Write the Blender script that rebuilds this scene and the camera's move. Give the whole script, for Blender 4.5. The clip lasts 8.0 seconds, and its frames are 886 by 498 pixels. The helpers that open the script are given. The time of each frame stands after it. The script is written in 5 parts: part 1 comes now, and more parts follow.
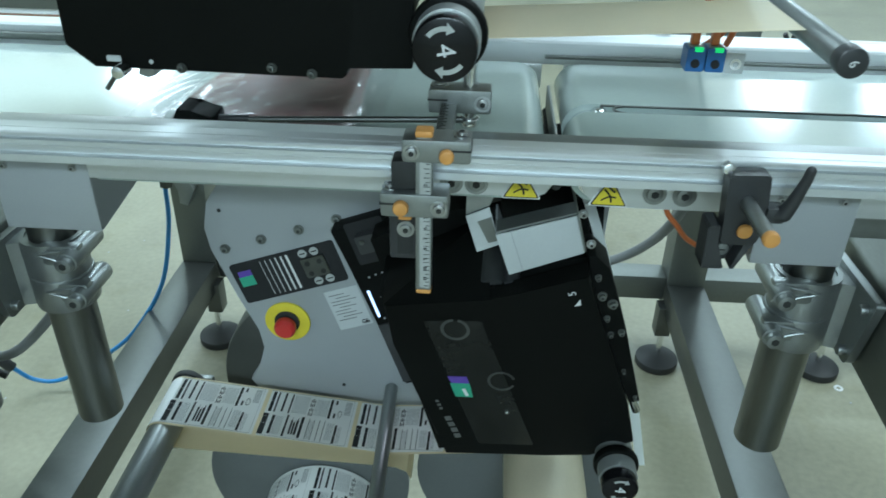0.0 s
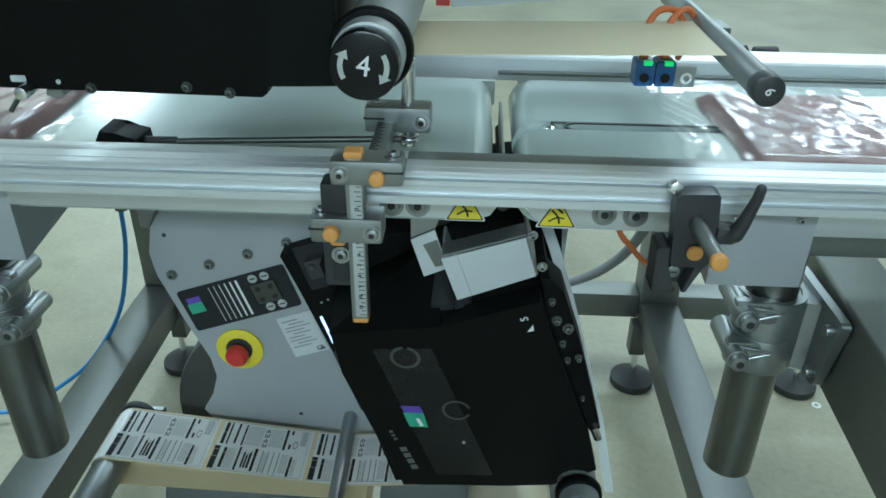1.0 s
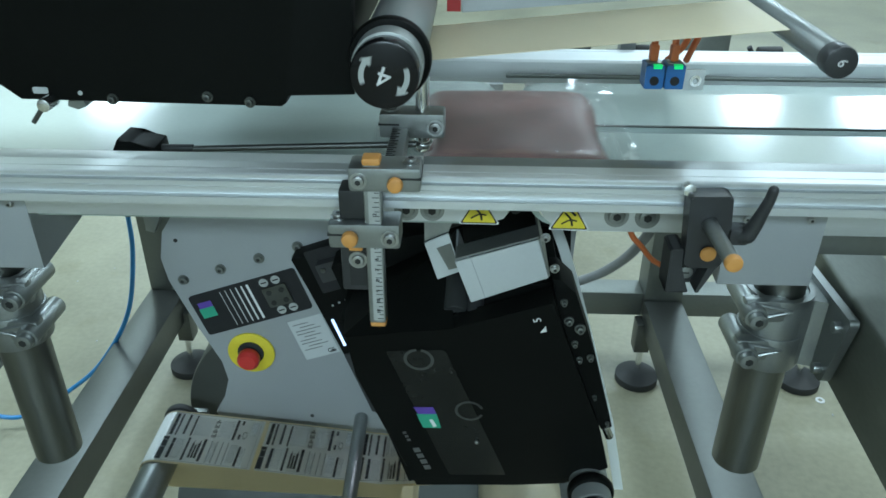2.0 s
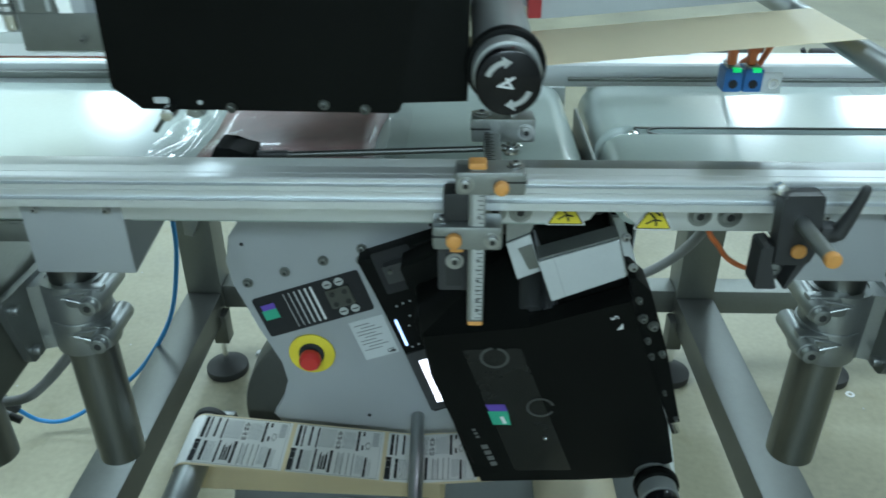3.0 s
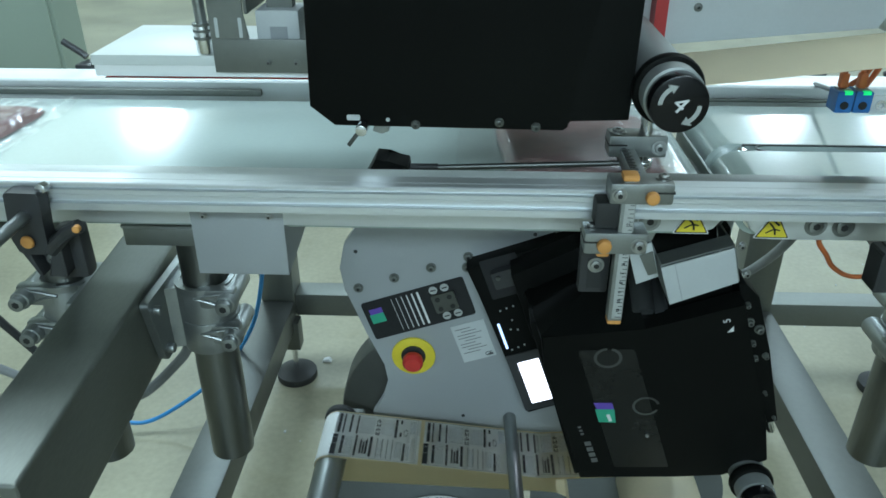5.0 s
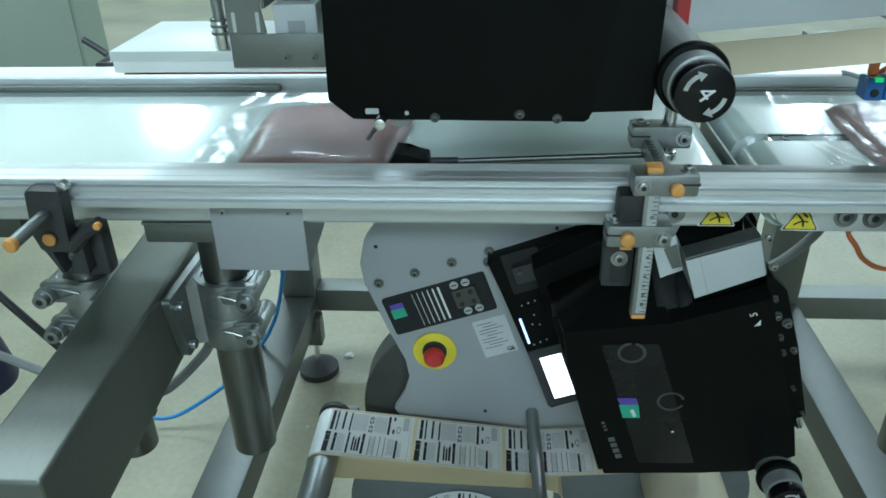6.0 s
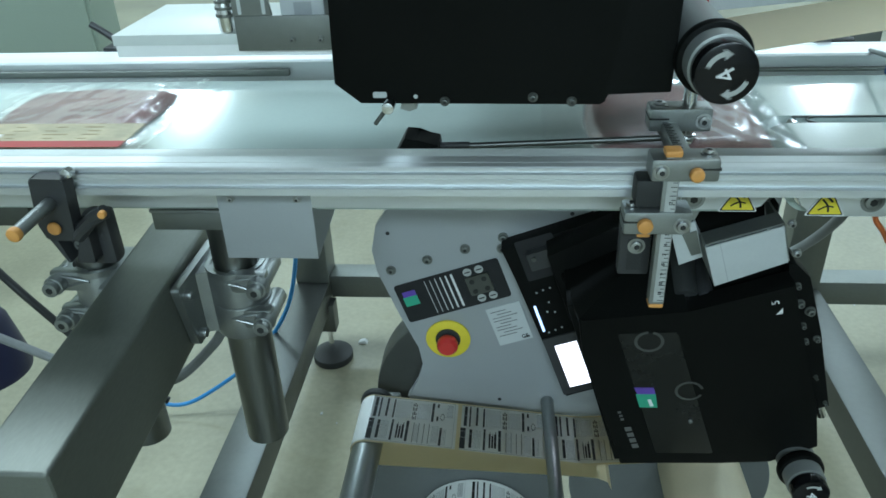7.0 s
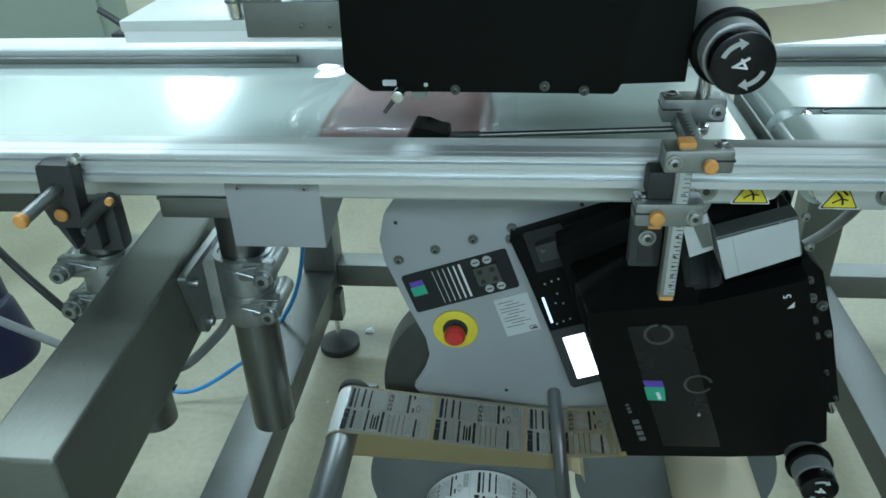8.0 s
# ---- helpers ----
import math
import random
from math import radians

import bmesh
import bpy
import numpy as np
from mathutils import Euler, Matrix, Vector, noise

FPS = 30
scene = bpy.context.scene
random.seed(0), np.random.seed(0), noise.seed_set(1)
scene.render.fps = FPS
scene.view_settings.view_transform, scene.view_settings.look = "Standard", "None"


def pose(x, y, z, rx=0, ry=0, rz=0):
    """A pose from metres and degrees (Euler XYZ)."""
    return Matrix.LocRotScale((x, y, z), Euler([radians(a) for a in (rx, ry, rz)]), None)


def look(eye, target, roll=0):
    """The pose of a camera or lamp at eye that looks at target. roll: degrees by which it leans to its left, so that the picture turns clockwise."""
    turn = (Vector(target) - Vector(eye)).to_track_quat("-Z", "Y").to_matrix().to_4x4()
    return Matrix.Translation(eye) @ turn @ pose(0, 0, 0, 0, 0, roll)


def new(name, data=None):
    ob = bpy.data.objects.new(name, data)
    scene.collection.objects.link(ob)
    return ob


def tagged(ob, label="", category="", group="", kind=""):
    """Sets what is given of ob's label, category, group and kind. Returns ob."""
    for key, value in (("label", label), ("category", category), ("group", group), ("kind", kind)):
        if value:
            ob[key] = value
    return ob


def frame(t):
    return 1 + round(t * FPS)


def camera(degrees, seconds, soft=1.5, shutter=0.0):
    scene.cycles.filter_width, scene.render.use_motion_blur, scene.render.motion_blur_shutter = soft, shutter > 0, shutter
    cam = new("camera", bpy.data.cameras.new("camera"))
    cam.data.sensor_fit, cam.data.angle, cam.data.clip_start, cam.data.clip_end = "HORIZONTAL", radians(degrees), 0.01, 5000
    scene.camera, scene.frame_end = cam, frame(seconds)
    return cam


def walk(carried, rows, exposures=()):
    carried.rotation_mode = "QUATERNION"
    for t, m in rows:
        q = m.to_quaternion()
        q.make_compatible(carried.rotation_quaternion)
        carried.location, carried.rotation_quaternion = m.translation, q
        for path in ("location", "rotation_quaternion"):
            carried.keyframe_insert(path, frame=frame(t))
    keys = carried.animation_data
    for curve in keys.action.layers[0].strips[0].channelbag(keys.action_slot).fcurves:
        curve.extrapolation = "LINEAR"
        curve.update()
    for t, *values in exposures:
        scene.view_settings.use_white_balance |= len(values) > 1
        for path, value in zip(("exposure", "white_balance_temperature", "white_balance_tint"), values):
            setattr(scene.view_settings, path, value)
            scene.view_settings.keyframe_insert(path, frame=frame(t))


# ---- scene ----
cam = camera(60.2, 8.0, soft=1.6, shutter=0.5)
EXPOSURE = -0.32
PATH = [
    (0, (0.317, 0.42, 1.376), (0.218, 2.135, 0.352), 1.1),
    (0.5, (0.344, 0.432, 1.375), (0.276, 2.166, 0.381), 1.3),
    (1, (0.367, 0.466, 1.363), (0.297, 2.204, 0.376), 0.8),
    (1.5, (0.357, 0.465, 1.369), (0.285, 2.202, 0.381), 0.6),
    (2.8, (0.28, 0.441, 1.38), (0.23, 2.177, 0.388), -0.3),
    (3, (0.241, 0.435, 1.385), (0.192, 2.173, 0.396), -0.2),
    (3.5, (0.138, 0.404, 1.399), (0.1, 2.147, 0.42), 0.5),
    (4, (0.075, 0.381, 1.408), (0.043, 2.132, 0.442), 1.2),
    (5.5, (0.09, 0.348, 1.413), (-0.015, 2.105, 0.464), -1.0),
    (6, (0.086, 0.361, 1.408), (-0.044, 2.11, 0.445), -1.4),
    (6.5, (0.087, 0.375, 1.401), (-0.066, 2.112, 0.421), -2.1),
    (7, (0.09, 0.384, 1.4), (-0.082, 2.109, 0.402), -2.3),
    (7.5, (0.09, 0.386, 1.399), (-0.092, 2.103, 0.389), -2.2),
    (8, (0.087, 0.391, 1.397), (-0.102, 2.1, 0.376), -2.1),
]
walk(cam, [(t, look(eye, target, roll)) for t, eye, target, roll in PATH], [(0.0, EXPOSURE + 0.10), (1.5, EXPOSURE + 0.05), (3.0, EXPOSURE + 0.02), (5.5, EXPOSURE), (8.0, EXPOSURE)])

# ---- world and lights ----
world = bpy.data.worlds.new("hall_air")
scene.world = world
world.use_nodes = True
world.node_tree.nodes["Background"].inputs[0].default_value = (0.80, 0.93, 0.90, 1)
world.node_tree.nodes["Background"].inputs[1].default_value = 0.25


def area_lamp(x, y, z, sx, sy, watts, colour=(0.655, 0.905, 1.06)):
    lamp = bpy.data.lights.new("hall_lamp", "AREA")
    lamp.shape, lamp.size, lamp.size_y, lamp.energy, lamp.color = "RECTANGLE", sx, sy, watts, colour
    ob = new("hall_lamp", lamp)
    ob.matrix_world = pose(x, y, z)
    return ob


# the last lamp, behind the camera, is added fill for the front faces
LAMPS = [(-4.0, 10.2, 0.55, 1.5, 110), (3.65, 10.2, 0.4, 1.3, 110), (5.1, 9.8, 0.45, 1.2, 130), (-2.6, 2.6, 3.0, 1.8, 185), (2.9, 2.8, 3.0, 1.8, 95), (-1.45, 5.8, 0.75, 0.5, 90), (1.8, 5.8, 1.0, 0.4, 80), (0.3, -4.1, 3.0, 0.9, 380)]
for lx, ly, sx, sy, watts in LAMPS:
    area_lamp(lx, ly, 4.16, sx, sy, watts)


# ---- materials ----
def material(name, colour, rough=0.5, metal=0.0, vary=0.12, scale=9.0, fine=140.0, bump=0.04, stretch=(1, 1, 1), coat=0.0, spec=0.5):
    """Two scales of tone, a roughness that follows the coarse one, and fine relief."""
    m = bpy.data.materials.new(name)
    m.use_nodes = True
    nt = m.node_tree
    n, link = nt.nodes, nt.links.new
    b = n["Principled BSDF"]
    co, mp = n.new("ShaderNodeTexCoord"), n.new("ShaderNodeMapping")
    mp.inputs["Scale"].default_value = stretch
    link(co.outputs["Object"], mp.inputs[0])
    big, small = n.new("ShaderNodeTexNoise"), n.new("ShaderNodeTexNoise")
    for t, s, d in ((big, scale, 4), (small, fine, 2)):
        t.inputs["Scale"].default_value, t.inputs["Detail"].default_value = s, d
        link(mp.outputs[0], t.inputs["Vector"])
    mixn = n.new("ShaderNodeMath")
    mixn.operation = "MULTIPLY_ADD"
    link(small.outputs[0], mixn.inputs[0])
    mixn.inputs[1].default_value = 0.35
    link(big.outputs[0], mixn.inputs[2])
    ramp = n.new("ShaderNodeValToRGB")
    ramp.color_ramp.elements[0].position, ramp.color_ramp.elements[1].position = 0.35, 1.0
    ramp.color_ramp.elements[0].color = (*[c * (1 - vary) for c in colour], 1)
    ramp.color_ramp.elements[1].color = (*[min(1, c * (1 + vary)) for c in colour], 1)
    link(mixn.outputs[0], ramp.inputs[0])
    link(ramp.outputs[0], b.inputs["Base Color"])
    rr = n.new("ShaderNodeMapRange")
    rr.inputs[3].default_value, rr.inputs[4].default_value = max(0.02, rough * 0.8), min(1, rough * 1.25)
    link(big.outputs[0], rr.inputs[0])
    link(rr.outputs[0], b.inputs["Roughness"])
    b.inputs["Metallic"].default_value = metal
    b.inputs["Coat Weight"].default_value = coat
    b.inputs["Specular IOR Level"].default_value = spec
    if bump:
        bp = n.new("ShaderNodeBump")
        bp.inputs["Strength"].default_value, bp.inputs["Distance"].default_value = bump, 0.002
        link(small.outputs[0], bp.inputs["Height"])
        link(bp.outputs[0], b.inputs["Normal"])
    return m


def glowing(name, colour, strength):
    m = bpy.data.materials.new(name)
    m.use_nodes = True
    b = m.node_tree.nodes["Principled BSDF"]
    b.inputs["Base Color"].default_value = (*colour, 1)
    b.inputs["Emission Color"].default_value = (*colour, 1)
    b.inputs["Emission Strength"].default_value = strength
    return m


def floor_material():
    m = material("sealed_concrete", (0.25, 0.240, 0.168), 0.42, vary=0.34, scale=2.2, fine=60, bump=0.03)
    nt = m.node_tree
    n, link = nt.nodes, nt.links.new
    b = n["Principled BSDF"]
    old = b.inputs["Base Color"].links[0].from_socket
    co = n.new("ShaderNodeTexCoord")
    spots = n.new("ShaderNodeTexNoise")
    spots.inputs["Scale"].default_value, spots.inputs["Detail"].default_value = 6.5, 6
    link(co.outputs["Object"], spots.inputs["Vector"])
    cut = n.new("ShaderNodeValToRGB")
    cut.color_ramp.elements[0].position, cut.color_ramp.elements[1].position = 0.60, 0.74
    link(spots.outputs[0], cut.inputs[0])
    mx = n.new("ShaderNodeMix")
    mx.data_type, mx.blend_type = "RGBA", "MULTIPLY"
    soft = n.new("ShaderNodeMath")
    soft.operation = "MULTIPLY"
    soft.inputs[1].default_value = 0.45
    link(cut.outputs[0], soft.inputs[0])
    link(soft.outputs[0], mx.inputs[0])
    link(old, mx.inputs[6])
    mx.inputs[7].default_value = (0.72, 0.70, 0.58, 1)
    link(mx.outputs[2], b.inputs["Base Color"])
    return m


M_FLOOR = floor_material()
M_WALL = material("white_wall_paint", (0.62, 0.64, 0.62), 0.7, vary=0.06, scale=1.5)
M_CEILING = material("grey_ceiling_sheet", (0.27, 0.28, 0.27), 0.7, vary=0.08, scale=1.5)
M_ALU = material("anodised_aluminium", (0.71, 0.74, 0.75), 0.50, 0.85, vary=0.07, scale=5, fine=90, bump=0.02, stretch=(0.25, 6, 6))
M_STEEL = material("brushed_stainless", (0.20, 0.212, 0.198), 0.46, 0.82, vary=0.14, scale=5, fine=110, bump=0.03, stretch=(1, 1, 1))
M_BEAM = material("scuffed_beam_steel", (0.20, 0.212, 0.190), 0.52, 0.75, vary=0.2, scale=4, fine=120, bump=0.03, stretch=(2, 0.6, 2))
M_DARKSTEEL = material("dull_stainless", (0.125, 0.132, 0.125), 0.42, 1.0, vary=0.14, scale=6, fine=90, bump=0.03)
M_SCREW = material("zinc_screw", (0.42, 0.43, 0.43), 0.32, 1.0, vary=0.12, scale=60)
M_GLOSSBLACK = material("gloss_black_plastic", (0.006, 0.006, 0.007), 0.2, vary=0.2, scale=30, spec=0.3)
M_TUBE = material("turned_steel_tube", (0.20, 0.208, 0.198), 0.36, 1.0, vary=0.2, scale=7, fine=160, bump=0.03, stretch=(1, 1, 0.15))
M_CHROME = material("polished_steel", (0.78, 0.79, 0.79), 0.16, 1.0, vary=0.04, bump=0.0)
M_CAST = material("cast_aluminium", (0.30, 0.318, 0.312), 0.38, 0.85, vary=0.12, scale=14, fine=260, bump=0.06)
M_BELT = material("white_conveyor_belt", (0.43, 0.512, 0.488), 0.13, vary=0.06, scale=3, fine=180, bump=0.012)
M_GREY = material("grey_powder_coat", (0.35, 0.372, 0.382), 0.42, 0.2, vary=0.06, scale=5, fine=320, bump=0.03)
M_LIGHTGREY = material("light_grey_sheet", (0.50, 0.53, 0.53), 0.38, 0.0, vary=0.06, scale=6, fine=250, bump=0.02)
M_BLACK = material("black_satin_paint", (0.0062, 0.0068, 0.0062), 0.46, vary=0.3, scale=6, fine=300, bump=0.03, spec=0.06)
M_PLASTIC = material("black_plastic", (0.032, 0.034, 0.036), 0.38, vary=0.2, scale=20, fine=300, bump=0.03)
M_RUBBER = material("black_rubber", (0.018, 0.020, 0.020), 0.55, vary=0.25, scale=18, fine=200, bump=0.05)
M_ORANGE = material("orange_plastic_cap", (0.68, 0.31, 0.08), 0.5, vary=0.1, scale=60)
M_RED = material("red_plastic", (0.55, 0.035, 0.03), 0.33, vary=0.1, scale=40)
M_YELLOW = material("yellow_plastic", (0.72, 0.58, 0.04), 0.45, vary=0.08, scale=25)
M_BLUE = material("blue_plastic", (0.015, 0.12, 0.34), 0.36, vary=0.12, scale=40)
M_HOSE = material("blue_air_hose", (0.02, 0.20, 0.46), 0.3, vary=0.08, scale=30)
M_GREYCABLE = material("grey_cable", (0.20, 0.21, 0.21), 0.5, vary=0.1, scale=40)
M_ORCABLE = material("orange_cable", (0.62, 0.16, 0.05), 0.45, vary=0.1, scale=40)


def paper_material(name, colour, rough, through_share, vary, scale):
    """Thin paper: part of the light comes through from the other side."""
    m = material(name, colour, rough, vary=vary, scale=scale)
    nt = m.node_tree
    n, link = nt.nodes, nt.links.new
    glow, mx = n.new("ShaderNodeBsdfTranslucent"), n.new("ShaderNodeMixShader")
    glow.inputs["Color"].default_value = (*colour, 1)
    mx.inputs[0].default_value = through_share
    link(n["Principled BSDF"].outputs[0], mx.inputs[1])
    link(glow.outputs[0], mx.inputs[2])
    link(mx.outputs[0], n["Material Output"].inputs[0])
    return m


M_PAPER = paper_material("white_label_paper", (0.93, 0.95, 0.94), 0.5, 0.10, 0.03, 20)
M_LINER = paper_material("cream_liner_paper", (0.88, 0.79, 0.58), 0.4, 0.32, 0.06, 9)
M_ROLLPAPER = material("wound_cream_paper", (0.72, 0.64, 0.46), 0.45, vary=0.08, scale=9, fine=220)
M_INK = material("black_ink", (0.02, 0.021, 0.022), 0.65, vary=0.2, scale=80, spec=0.25)
M_PALEINK = material("fine_print_grey", (0.36, 0.38, 0.38), 0.55, vary=0.2, scale=300)
M_MIDINK = material("worn_grey_print", (0.12, 0.125, 0.125), 0.6, vary=0.3, scale=90)
M_SHAFT = material("grey_anodised_shaft", (0.34, 0.36, 0.35), 0.42, 0.6, vary=0.08, scale=9, fine=140, bump=0.02)
M_PRINTWHITE = material("white_print", (0.72, 0.73, 0.73), 0.5, vary=0.05, scale=60)
M_GREENPRINT = material("green_print", (0.03, 0.36, 0.22), 0.5, vary=0.06)
M_VIOLETPRINT = material("violet_print", (0.12, 0.06, 0.38), 0.5, vary=0.06)
M_MEAT = material("cured_meat", (0.20, 0.082, 0.074), 0.42, vary=0.36, scale=16, fine=70, bump=0.06, coat=0.15)
M_PACKLABEL = material("beige_pack_label", (0.43, 0.36, 0.23), 0.45, vary=0.42, scale=22)
M_BROWNINK = material("brown_print", (0.26, 0.20, 0.10), 0.5, vary=0.3, scale=80)
M_REDPRINT = material("red_print", (0.42, 0.03, 0.03), 0.45, vary=0.1)
M_GREENCAB = material("grey_green_cabinet_paint", (0.30, 0.37, 0.31), 0.5, vary=0.06, scale=2)
M_LED = glowing("green_led", (0.0, 0.62, 0.16), 0.9)
M_SCREEN = glowing("lit_screen", (0.80, 0.85, 1.0), 4)
M_BLUELED = glowing("blue_white_led", (0.42, 0.62, 1.0), 2.6)
M_FLANGE = material("dark_grey_flange", (0.11, 0.12, 0.118), 0.4, vary=0.12, scale=8)
M_RULE = material("worn_grey_scale", (0.46, 0.48, 0.47), 0.45, 0.3, vary=0.12, scale=60)
M_SKYLIGHT = glowing("daylight_panel", (0.76, 0.98, 0.94), 2.6)
M_SKYLIGHTDIM = glowing("dim_daylight_panel", (0.80, 0.96, 0.97), 1.9)
M_LAMP = glowing("lamp_diffuser", (0.9, 1.0, 0.97), 3)


def film_material():
    """Clear film: mostly see-through, with a wrinkled gloss."""
    m = bpy.data.materials.new("clear_film")
    m.use_nodes = True
    nt = m.node_tree
    n, link = nt.nodes, nt.links.new
    n.remove(n["Principled BSDF"])
    clear, gloss, haze, mx, mx2 = (n.new(k) for k in ("ShaderNodeBsdfTransparent", "ShaderNodeBsdfGlossy", "ShaderNodeBsdfDiffuse", "ShaderNodeMixShader", "ShaderNodeMixShader"))
    gloss.inputs["Color"].default_value, gloss.inputs["Roughness"].default_value = (0.95, 0.95, 0.97, 1), 0.08
    haze.inputs["Color"].default_value = (0.85, 0.87, 0.86, 1)
    co, ns, bp = n.new("ShaderNodeTexCoord"), n.new("ShaderNodeTexNoise"), n.new("ShaderNodeBump")
    ns.inputs["Scale"].default_value, ns.inputs["Detail"].default_value = 38, 3
    bp.inputs["Strength"].default_value, bp.inputs["Distance"].default_value = 0.07, 0.006
    mp = n.new("ShaderNodeMapping")
    mp.inputs["Scale"].default_value, mp.inputs["Rotation"].default_value = (1.3, 0.55, 1.0), (0, 0, 0.5)
    link(co.outputs["Object"], mp.inputs[0])
    link(mp.outputs[0], ns.inputs["Vector"])
    link(ns.outputs[0], bp.inputs["Height"])
    link(bp.outputs[0], gloss.inputs["Normal"])
    mx.inputs[0].default_value, mx2.inputs[0].default_value = 0.075, 0.075
    link(clear.outputs[0], mx.inputs[1])
    link(haze.outputs[0], mx.inputs[2])
    link(mx.outputs[0], mx2.inputs[1])
    link(gloss.outputs[0], mx2.inputs[2])
    link(mx2.outputs[0], n["Material Output"].inputs[0])
    return m


M_FILM = film_material()
M_PAD = material("frosted_pad_plastic", (0.66, 0.70, 0.68), 0.3, vary=0.04, scale=8)


# ---- mesh tools ----
ORIGIN = {}


def thing(name, at, label, category, group="", kind=""):
    ob = new(name)
    ob.location = at
    ob.empty_display_size = 0.05
    ORIGIN[ob.name] = Vector(at)
    return tagged(ob, label, category, group, kind)


def part(name, bm, mat, parent=None, label="", at=None, smooth=35, category="", kind="", group=""):
    """One mesh object under a thing or a part. bm is in world metres; at: an origin of its own."""
    bmesh.ops.recalc_face_normals(bm, faces=bm.faces)
    me = bpy.data.meshes.new(name)
    bm.to_mesh(me)
    bm.free()
    me.materials.append(mat)
    base = ORIGIN[parent.name] if parent else Vector((0, 0, 0))
    org = Vector(at) if at else base
    me.transform(Matrix.Translation(-org))
    if smooth:
        me.polygons.foreach_set("use_smooth", [True] * len(me.polygons))
        me.set_sharp_from_angle(angle=radians(smooth))
    ob = new(name, me)
    ob.parent = parent
    ob.location = org - base
    ORIGIN[ob.name] = org
    return tagged(ob, label, category, group, kind)


def box(x0, x1, y0, y1, z0, z1, bev=0.0, bm=None, seg=2):
    own = bmesh.new()
    bmesh.ops.create_cube(own, size=1.0, matrix=Matrix.LocRotScale(((x0 + x1) / 2, (y0 + y1) / 2, (z0 + z1) / 2), None, (abs(x1 - x0), abs(y1 - y0), abs(z1 - z0))))
    if bev:
        bmesh.ops.bevel(own, geom=own.edges[:], offset=bev, segments=seg, affect="EDGES", profile=0.6)
    return joined(own, bm)


def joined(own, bm):
    if bm is None:
        return own
    me = bpy.data.meshes.new("tmp")
    own.to_mesh(me)
    own.free()
    bm.from_mesh(me)
    bpy.data.meshes.remove(me)
    return bm


def cyl(p0, p1, r0, r1=None, seg=28, bev=0.0, bm=None):
    own = bmesh.new()
    a, b = Vector(p0), Vector(p1)
    r1 = r0 if r1 is None else r1
    turn = (b - a).to_track_quat("Z", "Y").to_matrix().to_4x4()
    bmesh.ops.create_cone(own, cap_ends=True, segments=seg, radius1=r0, radius2=r1, depth=(b - a).length, matrix=Matrix.Translation((a + b) / 2) @ turn)
    if bev:
        rims = [e for e in own.edges if len(e.link_faces) == 2 and any(len(f.verts) > 4 for f in e.link_faces)]
        bmesh.ops.bevel(own, geom=rims, offset=bev, segments=2, affect="EDGES", profile=0.5)
    return joined(own, bm)


def tube(p0, p1, r, wall, seg=36, bm=None):
    """A hollow round tube with open ends."""
    own = bmesh.new()
    a, b = Vector(p0), Vector(p1)
    turn = (b - a).to_track_quat("Z", "Y").to_matrix().to_4x4()
    rings = []
    for at, rad in ((a, r), (b, r), (b, r - wall), (a, r - wall)):
        m = Matrix.Translation(at) @ turn
        rings.append([own.verts.new(m @ Vector((rad * math.cos(2 * math.pi * k / seg), rad * math.sin(2 * math.pi * k / seg), 0))) for k in range(seg)])
    for i in range(4):
        u, w = rings[i], rings[(i + 1) % 4]
        for k in range(seg):
            own.faces.new((u[k], u[(k + 1) % seg], w[(k + 1) % seg], w[k]))
    return joined(own, bm)


def prism(pts, y0, y1, bev=0.0, bm=None):
    """An outline in x and z, drawn out from y0 to y1."""
    own = bmesh.new()
    f = [own.verts.new((x, y0, z)) for x, z in pts]
    g = [own.verts.new((x, y1, z)) for x, z in pts]
    own.faces.new(f)
    own.faces.new(g[::-1])
    for i in range(len(pts)):
        j = (i + 1) % len(pts)
        own.faces.new((f[i], g[i], g[j], f[j]))
    if bev:
        bmesh.ops.bevel(own, geom=own.edges[:], offset=bev, segments=2, affect="EDGES", profile=0.6)
    return joined(own, bm)


def slab(pts, front, depth, bev=0.0, bm=None):
    """A plate with an outline in x and z; front(x, z) gives y of its face, depth its thickness."""
    own = bmesh.new()
    f = [own.verts.new((x, front(x, z), z)) for x, z in pts]
    g = [own.verts.new((x, front(x, z) + depth, z)) for x, z in pts]
    own.faces.new(f)
    own.faces.new(g[::-1])
    for i in range(len(pts)):
        j = (i + 1) % len(pts)
        own.faces.new((f[i], g[i], g[j], f[j]))
    if bev:
        bmesh.ops.bevel(own, geom=own.edges[:], offset=bev, segments=2, affect="EDGES", profile=0.6)
    return joined(own, bm)


